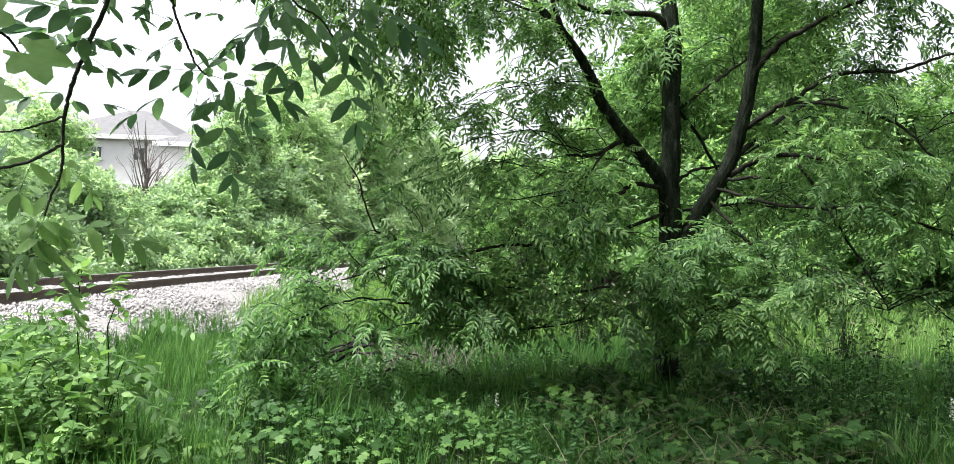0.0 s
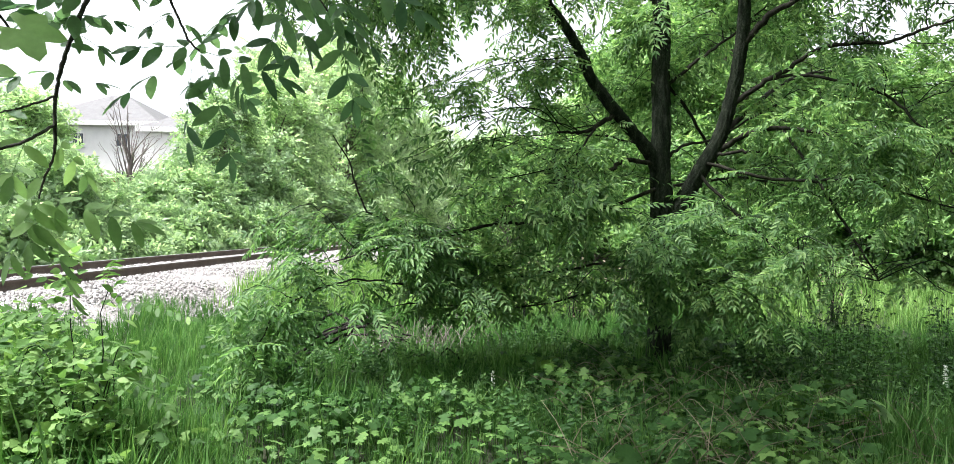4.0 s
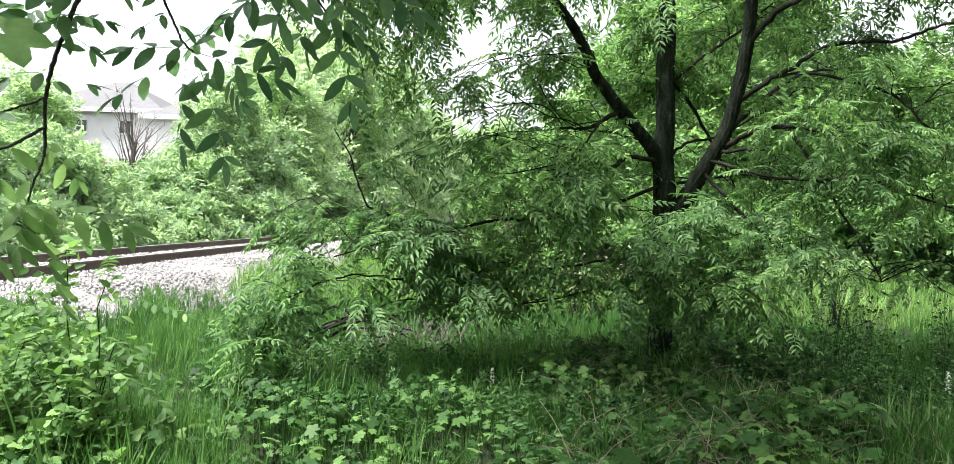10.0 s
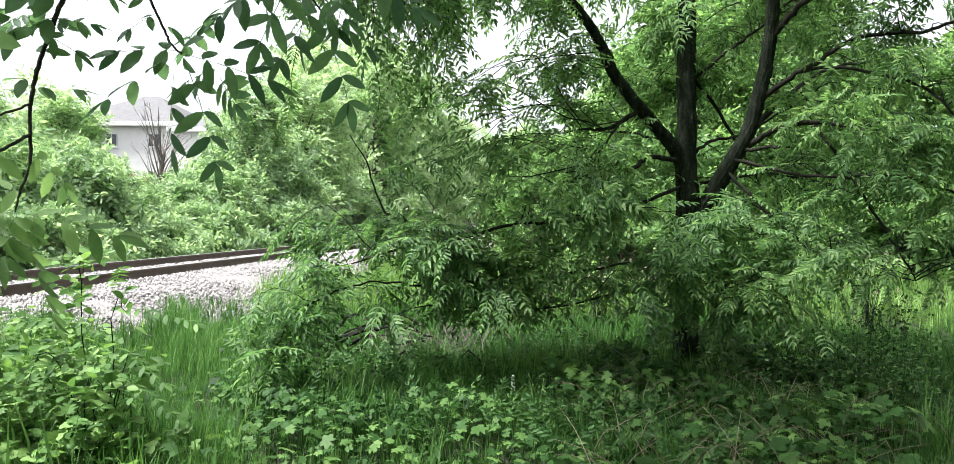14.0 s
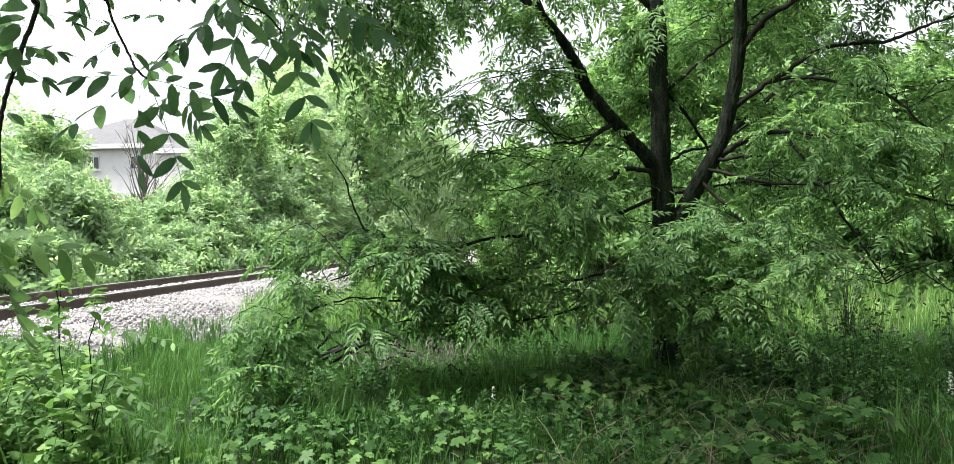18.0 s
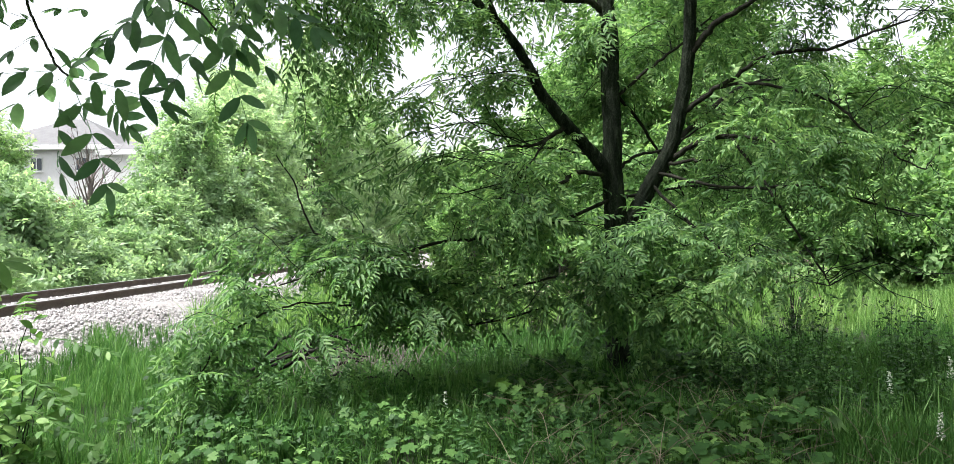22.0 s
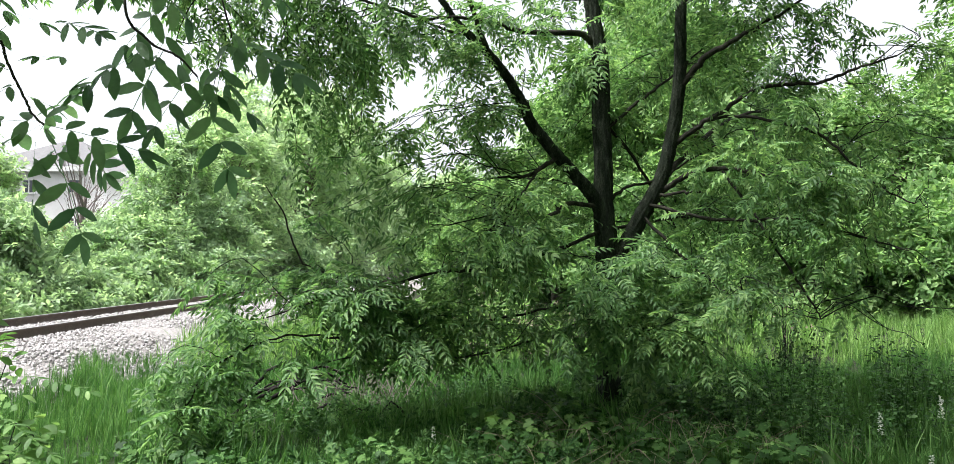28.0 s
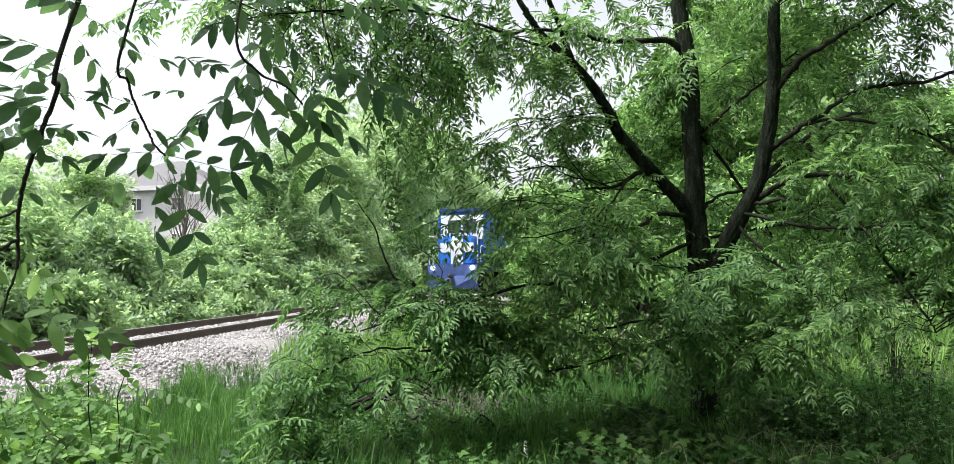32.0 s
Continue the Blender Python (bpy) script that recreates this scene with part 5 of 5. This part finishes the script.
build_debris()

# ---- the house beyond the trees, and a bare tree before it ----
# pale brick, whitened further with the haze over the distance
brick_mat = mottled("hazed_pale_brick", [(0.3, (0.56, 0.55, 0.55)), (0.7, (0.72, 0.71, 0.71))], 1.5, 0.9, 0.3, fine=22)
shingle_mat = mottled("grey_shingle", [(0.3, (0.11, 0.11, 0.115)), (0.7, (0.18, 0.178, 0.18))], 2.0, 0.9, 0.5, fine=14)
white_trim = mottled("white_trim", [(0.3, (0.62, 0.62, 0.62)), (0.7, (0.76, 0.76, 0.75))], 3.0, 0.6, 0.05)
dark_glass, _n, _l, _p = material("window_glass")
_p.inputs["Base Color"].default_value, _p.inputs["Roughness"].default_value = (0.05, 0.06, 0.07, 1), 0.05


def box_bm(lo, hi, bevel=0.0):
    bm = bmesh.new()
    bmesh.ops.create_cube(bm, size=1.0)
    lo, hi = Vector(lo), Vector(hi)
    for v in bm.verts:
        v.co = Vector([(a + b) / 2 + c * (b - a) for a, b, c in zip(lo, hi, v.co)])
    if bevel:
        bmesh.ops.bevel(bm, geom=bm.edges[:], offset=bevel, segments=2, affect="EDGES")
    return bm


def hip_roof(lo, hi, eave, ridge, over=0.45):
    bm = bmesh.new()
    x0, y0, x1, y1 = lo[0] - over, lo[1] - over, hi[0] + over, hi[1] + over
    in_x = min(x1 - x0, y1 - y0) / 2
    cy = (y0 + y1) / 2
    rx0, rx1 = (x0 + in_x, x1 - in_x) if x1 - x0 > y1 - y0 else ((x0 + x1) / 2 - 0.05, (x0 + x1) / 2 + 0.05)
    base = [bm.verts.new(c) for c in ((x0, y0, eave), (x1, y0, eave), (x1, y1, eave), (x0, y1, eave))]
    lip = [bm.verts.new((v.co.x, v.co.y, eave + 0.18)) for v in base]
    a, b = bm.verts.new((rx0, cy, ridge)), bm.verts.new((rx1, cy, ridge))
    bm.faces.new(base[::-1])
    for k in range(4):
        bm.faces.new((base[k], base[(k + 1) % 4], lip[(k + 1) % 4], lip[k]))
    bm.faces.new((lip[0], lip[1], b, a))
    bm.faces.new((lip[1], lip[2], b))
    bm.faces.new((lip[2], lip[3], a, b))
    bm.faces.new((lip[3], lip[0], a))
    return bm


def add_window(house, x, y, z, w, h):
    win = part("window", box_bm((x - w / 2, y - 0.06, z - h / 2), (x + w / 2, y + 0.04, z + h / 2), 0.01), white_trim, house)
    for s in (-1, 1):
        part("pane", box_bm((x + s * w / 4 - w / 4 + 0.05, y - 0.075, z - h / 2 + 0.07), (x + s * w / 4 + w / 4 - 0.05, y - 0.062, z + h / 2 - 0.07)), dark_glass, win)
    part("sill", box_bm((x - w / 2 - 0.08, y - 0.14, z - h / 2 - 0.1), (x + w / 2 + 0.08, y - 0.005, z - h / 2 - 0.005)), white_trim, win)


def build_house():
    house = new("house")
    house.location = (1.2, 0, 0.5)
    gz = 1.6
    tagged(house, "two-storey pale brick house with a grey hipped roof", "house")
    part("wall", box_bm((-42, 62, gz - 0.6), (-30.5, 72, 9.0)), brick_mat, house)
    part("wall", box_bm((-30.8, 60.5, gz - 0.6), (-26.2, 70, 8.35)), brick_mat, house)
    part("roof", hip_roof((-42, 62), (-30.5, 72), 9.0, 12.2), shingle_mat, house)
    part("roof", hip_roof((-30.8, 60.5), (-26.2, 70), 8.35, 10.7), shingle_mat, house)
    part("fascia", box_bm((-42.5, 61.46, 8.8), (-30.0, 61.54, 9.2)), white_trim, house)
    part("fascia", box_bm((-31.3, 59.96, 8.15), (-25.7, 60.04, 8.55)), white_trim, house)
    for x, z in ((-33.4, 7.6), (-37.2, 7.6), (-33.4, 4.4), (-37.2, 4.4)):
        add_window(house, x, 62, z, 1.0, 1.15)
    for x, z in ((-27.6, 7.1), (-29.6, 4.0), (-27.5, 4.0)):
        add_window(house, x, 60.5, z, 0.9, 1.0)
    deck = new("deck")
    deck.location = (1.2, 0, 0.3)
    tagged(deck, "white timber deck with posts behind the house", "deck")
    part("floor", box_bm((-31.0, 57.6, 4.6), (-27.8, 60.4, 4.75)), white_trim, deck)
    for x in (-31.0, -29.4, -27.9):
        part("post", box_bm((x, 57.6, 0.8), (x + 0.14, 57.74, 5.7)), white_trim, deck)
    for z in (5.1, 5.65):
        part("rail", box_bm((-31.0, 57.62, z), (-27.8, 57.70, z + 0.08)), white_trim, deck)


def bare_tree():
    gen = np.random.default_rng(95)
    tree = new("bare_tree")
    x, y = -23.4, 46.0
    tree.location = (x, y, float(ground_z(x, y)) - 0.05)
    tagged(tree, "leafless grey tree with thin upright branches", "tree")
    part("trunk", smooth(mesh_of("trunk", *tube(curve_through([(0, 0, 0), (0.1, 0, 2.0), (0.0, 0, 4.0), (0.2, 0, 5.2)], 14), (0.22, 0.18, 0.10), 8, gen, 0.05), dead_wood)), None, tree)
    for k in range(24):
        ang = gen.uniform(0, 2 * np.pi)
        h = gen.uniform(2.2, 5.0)
        d = np.array([np.cos(ang), np.sin(ang), 0])
        rise = gen.uniform(1.4, 4.2)
        line = curve_through([(0.05, 0, h), d * 0.5 + (0, 0, h + rise * 0.4), d * gen.uniform(0.8, 2.2) + (0, 0, h + rise)], 10)
        bough = part("bough", smooth(mesh_of("bough", *tube(line, (0.07, 0.04, 0.015), 6), dead_wood)), None, tree)
        bits = []
        for j in range(7):
            p = line[int(gen.integers(3, 10))]
            e = p + d * gen.uniform(0.1, 0.5) + gen.normal(0, 0.22, 3) + (0, 0, gen.uniform(0.2, 0.8))
            bits.append(tube(curve_through([p, (p + e) / 2 + gen.normal(0, 0.05, 3), e], 5), (0.018, 0.007), 4))
        tagged(part("twig", mesh_of("twig", *joined(bits), dead_wood), None, bough), kind="stuff")


build_house()
bare_tree()

# ---- the locomotive ----
def paint(name, colour, rough=0.35):
    return mottled(name, [(0.25, tuple(c * 0.75 for c in colour)), (0.6, colour), (0.85, tuple(min(1, c * 1.12 + 0.01) for c in colour))], 2.0, rough, 0.03, gloss=0.5)


blue_paint = paint("blue_paint", (0.03, 0.17, 0.62))
deep_blue = paint("deep_blue_paint", (0.02, 0.055, 0.22))
worn_blue = mottled("worn_blue_paint", [(0.3, (0.03, 0.05, 0.14)), (0.55, (0.06, 0.10, 0.26)), (0.8, (0.20, 0.23, 0.32))], 2.2, 0.6, 0.1)
white_paint = paint("white_paint", (0.78, 0.80, 0.82))
black_steel = paint("black_steel", (0.03, 0.03, 0.032), 0.7)
lamp_glow, _n, _l, _p = material("headlight_glow")
_p.inputs["Emission Color"].default_value, _p.inputs["Emission Strength"].default_value = (1, 0.97, 0.88, 1), 12.0


def tube_part(name, pts, r, mat, parent):
    return part(name, smooth(mesh_of(name, *tube(curve_through(pts, 5 * len(pts)), (r, r), 8), mat)), None, parent)


def wheel_mesh():
    bm = bmesh.new()
    bmesh.ops.create_cone(bm, cap_ends=True, segments=24, radius1=0.51, radius2=0.51, depth=0.13, matrix=pose(0, 0, 0, 0, 90, 0))
    bmesh.ops.bevel(bm, geom=[e for e in bm.edges if e.calc_length() < 0.2], offset=0.015, segments=1, affect="EDGES")
    return bm


def build_locomotive():
    """Its front at the origin, facing down the y axis; z = 0 is the top of the rails."""
    loco = new("locomotive")
    tagged(loco, "blue and white diesel locomotive with its headlights lit", "locomotive")
    part("frame", box_bm((-1.5, 0.6, 1.05), (1.5, 20.0, 1.45), 0.03), deep_blue, loco)
    part("fuel_tank", box_bm((-1.35, 8.2, 0.3), (1.35, 12.6, 1.05), 0.12), black_steel, loco)
    part("pilot", box_bm((-1.48, 0.25, 0.45), (1.48, 0.6, 1.5), 0.04), worn_blue, loco)
    plow = bmesh.new()
    pts = [(-1.45, 0.25, 0.12), (0, -0.35, 0.12), (1.45, 0.25, 0.12), (-1.45, 0.2, 0.85), (0, -0.05, 0.85), (1.45, 0.2, 0.85), (-1.45, 0.5, 0.12), (1.45, 0.5, 0.12), (-1.45, 0.5, 0.85), (1.45, 0.5, 0.85)]
    vs = [plow.verts.new(p) for p in pts]
    for f in ((0, 1, 4, 3), (1, 2, 5, 4), (0, 3, 8, 6), (2, 7, 9, 5), (3, 4, 5, 9, 8), (0, 6, 7, 2, 1), (6, 8, 9, 7)):
        plow.faces.new([vs[k] for k in f])
    part("plow", plow, worn_blue, loco, "scuffed dull blue snow plow")
    nose = part("nose", box_bm((-1.0, 1.3, 1.45), (1.0, 2.7, 3.15), 0.12), blue_paint, loco)
    part("nose_door", box_bm((-0.36, 1.24, 1.5), (0.36, 1.31, 2.95), 0.02), white_paint, nose, "white nose door")
    part("nose_stripe", box_bm((-0.99, 1.27, 2.2), (-0.40, 1.31, 2.75), 0.01), white_paint, nose)
    part("nose_stripe", box_bm((0.40, 1.27, 2.2), (0.99, 1.31, 2.75), 0.01), white_paint, nose)
    cab = part("cab", box_bm((-1.5, 2.6, 1.45), (1.5, 6.2, 4.6), 0.1), blue_paint, loco)
    part("cab_roof", box_bm((-1.45, 2.5, 4.55), (1.45, 6.3, 4.85), 0.1), deep_blue, cab)
    part("cab_front", box_bm((-1.30, 2.54, 3.0), (1.30, 2.59, 4.45), 0.01), white_paint, cab, "white panel round the windshields")
    for x0, x1 in ((-0.86, -0.08), (0.08, 0.86)):
        part("windshield", box_bm((x0, 2.5, 3.4), (x1, 2.538, 4.15), 0.01), dark_glass, cab)
    for s in (-1, 1):
        for y0 in (3.6, 4.9):
            part("side_window", box_bm((s * 1.5 - 0.015, y0, 3.35), (s * 1.5 + 0.015, y0 + 0.85, 4.05), 0.005), dark_glass, cab)
    hood = part("hood", box_bm((-0.98, 6.1, 1.45), (0.98, 19.4, 4.2), 0.12), blue_paint, loco)
    for k in range(9):
        for s in (-1, 1):
            part("hood_door", box_bm((s * 0.98 - 0.02, 6.6 + 1.35 * k, 1.7), (s * 0.98 + 0.02, 7.75 + 1.35 * k, 3.4), 0.008), blue_paint, hood)
    part("radiator", box_bm((-1.35, 15.5, 3.6), (1.35, 19.3, 4.35), 0.06), blue_paint, hood)
    part("stripe", box_bm((0.99, 6.4, 3.45), (1.01, 19.2, 3.75)), white_paint, hood)
    part("stripe", box_bm((-1.01, 6.4, 3.45), (-0.99, 19.2, 3.75)), white_paint, hood)
    for x, y, z, r in ((-0.14, 1.22, 3.02, 0.10), (0.14, 1.22, 3.02, 0.10), (-1.15, 0.22, 1.3, 0.12), (1.15, 0.22, 1.3, 0.12)):
        bm = bmesh.new()
        bmesh.ops.create_cone(bm, cap_ends=True, segments=16, radius1=r, radius2=r * 0.9, depth=0.08, matrix=pose(x, y, z, 90, 0, 0))
        part("headlight", bm, lamp_glow, loco, "lit round headlight")
    for s in (-1, 1):
        tube_part("handrail", [(s * 1.42, 0.5, 0.7), (s * 1.42, 0.45, 2.9), (s * 1.38, 0.55, 3.1), (s * 1.2, 0.8, 3.1)], 0.025, white_paint, loco)
        tube_part("handrail", [(s * 1.42, 1.3, 1.4), (s * 1.42, 1.3, 2.5), (s * 1.42, 2.4, 2.5), (s * 1.42, 3.4, 2.5)], 0.022, white_paint, loco)
        tube_part("handrail", [(s * 1.44, 6.3, 2.5), (s * 1.44, 12, 2.5), (s * 1.44, 19.5, 2.5)], 0.022, white_paint, loco)
        for y in (6.4, 9.0, 11.6, 14.2, 16.8, 19.4):
            tube_part("stanchion", [(s * 1.44, y, 1.4), (s * 1.44, y, 2.5)], 0.018, white_paint, loco)
        for k in range(4):
            part("step", box_bm((s * 1.2 - 0.25, 0.62, 0.3 + 0.28 * k), (s * 1.2 + 0.25, 0.95, 0.34 + 0.28 * k), 0.006), white_paint, loco)
    tube_part("coupler", [(0, 0.3, 0.85), (0, -0.2, 0.85), (0, -0.55, 0.85)], 0.11, black_steel, loco)
    wheel = bpy.data.meshes.new("wheel")
    bm = wheel_mesh()
    bm.to_mesh(wheel)
    bm.free()
    wheel.materials.append(black_steel)
    for y0 in (2.2, 14.0):
        truck = part("truck", box_bm((-1.05, y0 - 0.3, 0.45), (1.05, y0 + 4.2, 0.95), 0.06), black_steel, loco)
        for k in range(3):
            for s in (-0.75, 0.75):
                ob = part("wheel", wheel, None, truck)
                ob.matrix_basis = pose(s, y0 + 0.25 + 1.7 * k, 0.51)
    return loco


locomotive = build_locomotive()


def motions():
    """The train comes down the track towards the camera."""
    speed, last = 15.5, 41.0
    rows = []
    for t in (0, 0.2, 4, 8, 12, 16, 20, 24, 27, 29, 30, 30.5, 31, 31.5, 31.8, 32.0):
        y = last + speed * (32.0 - t)
        turn = -math.degrees(math.atan2(track_x(y + 16) - track_x(y + 3), 13))
        rows.append((t, pose(track_x(y), y, RAIL_TOP + 0.002, 0, 0, turn)))
    walk(locomotive, rows)


motions()
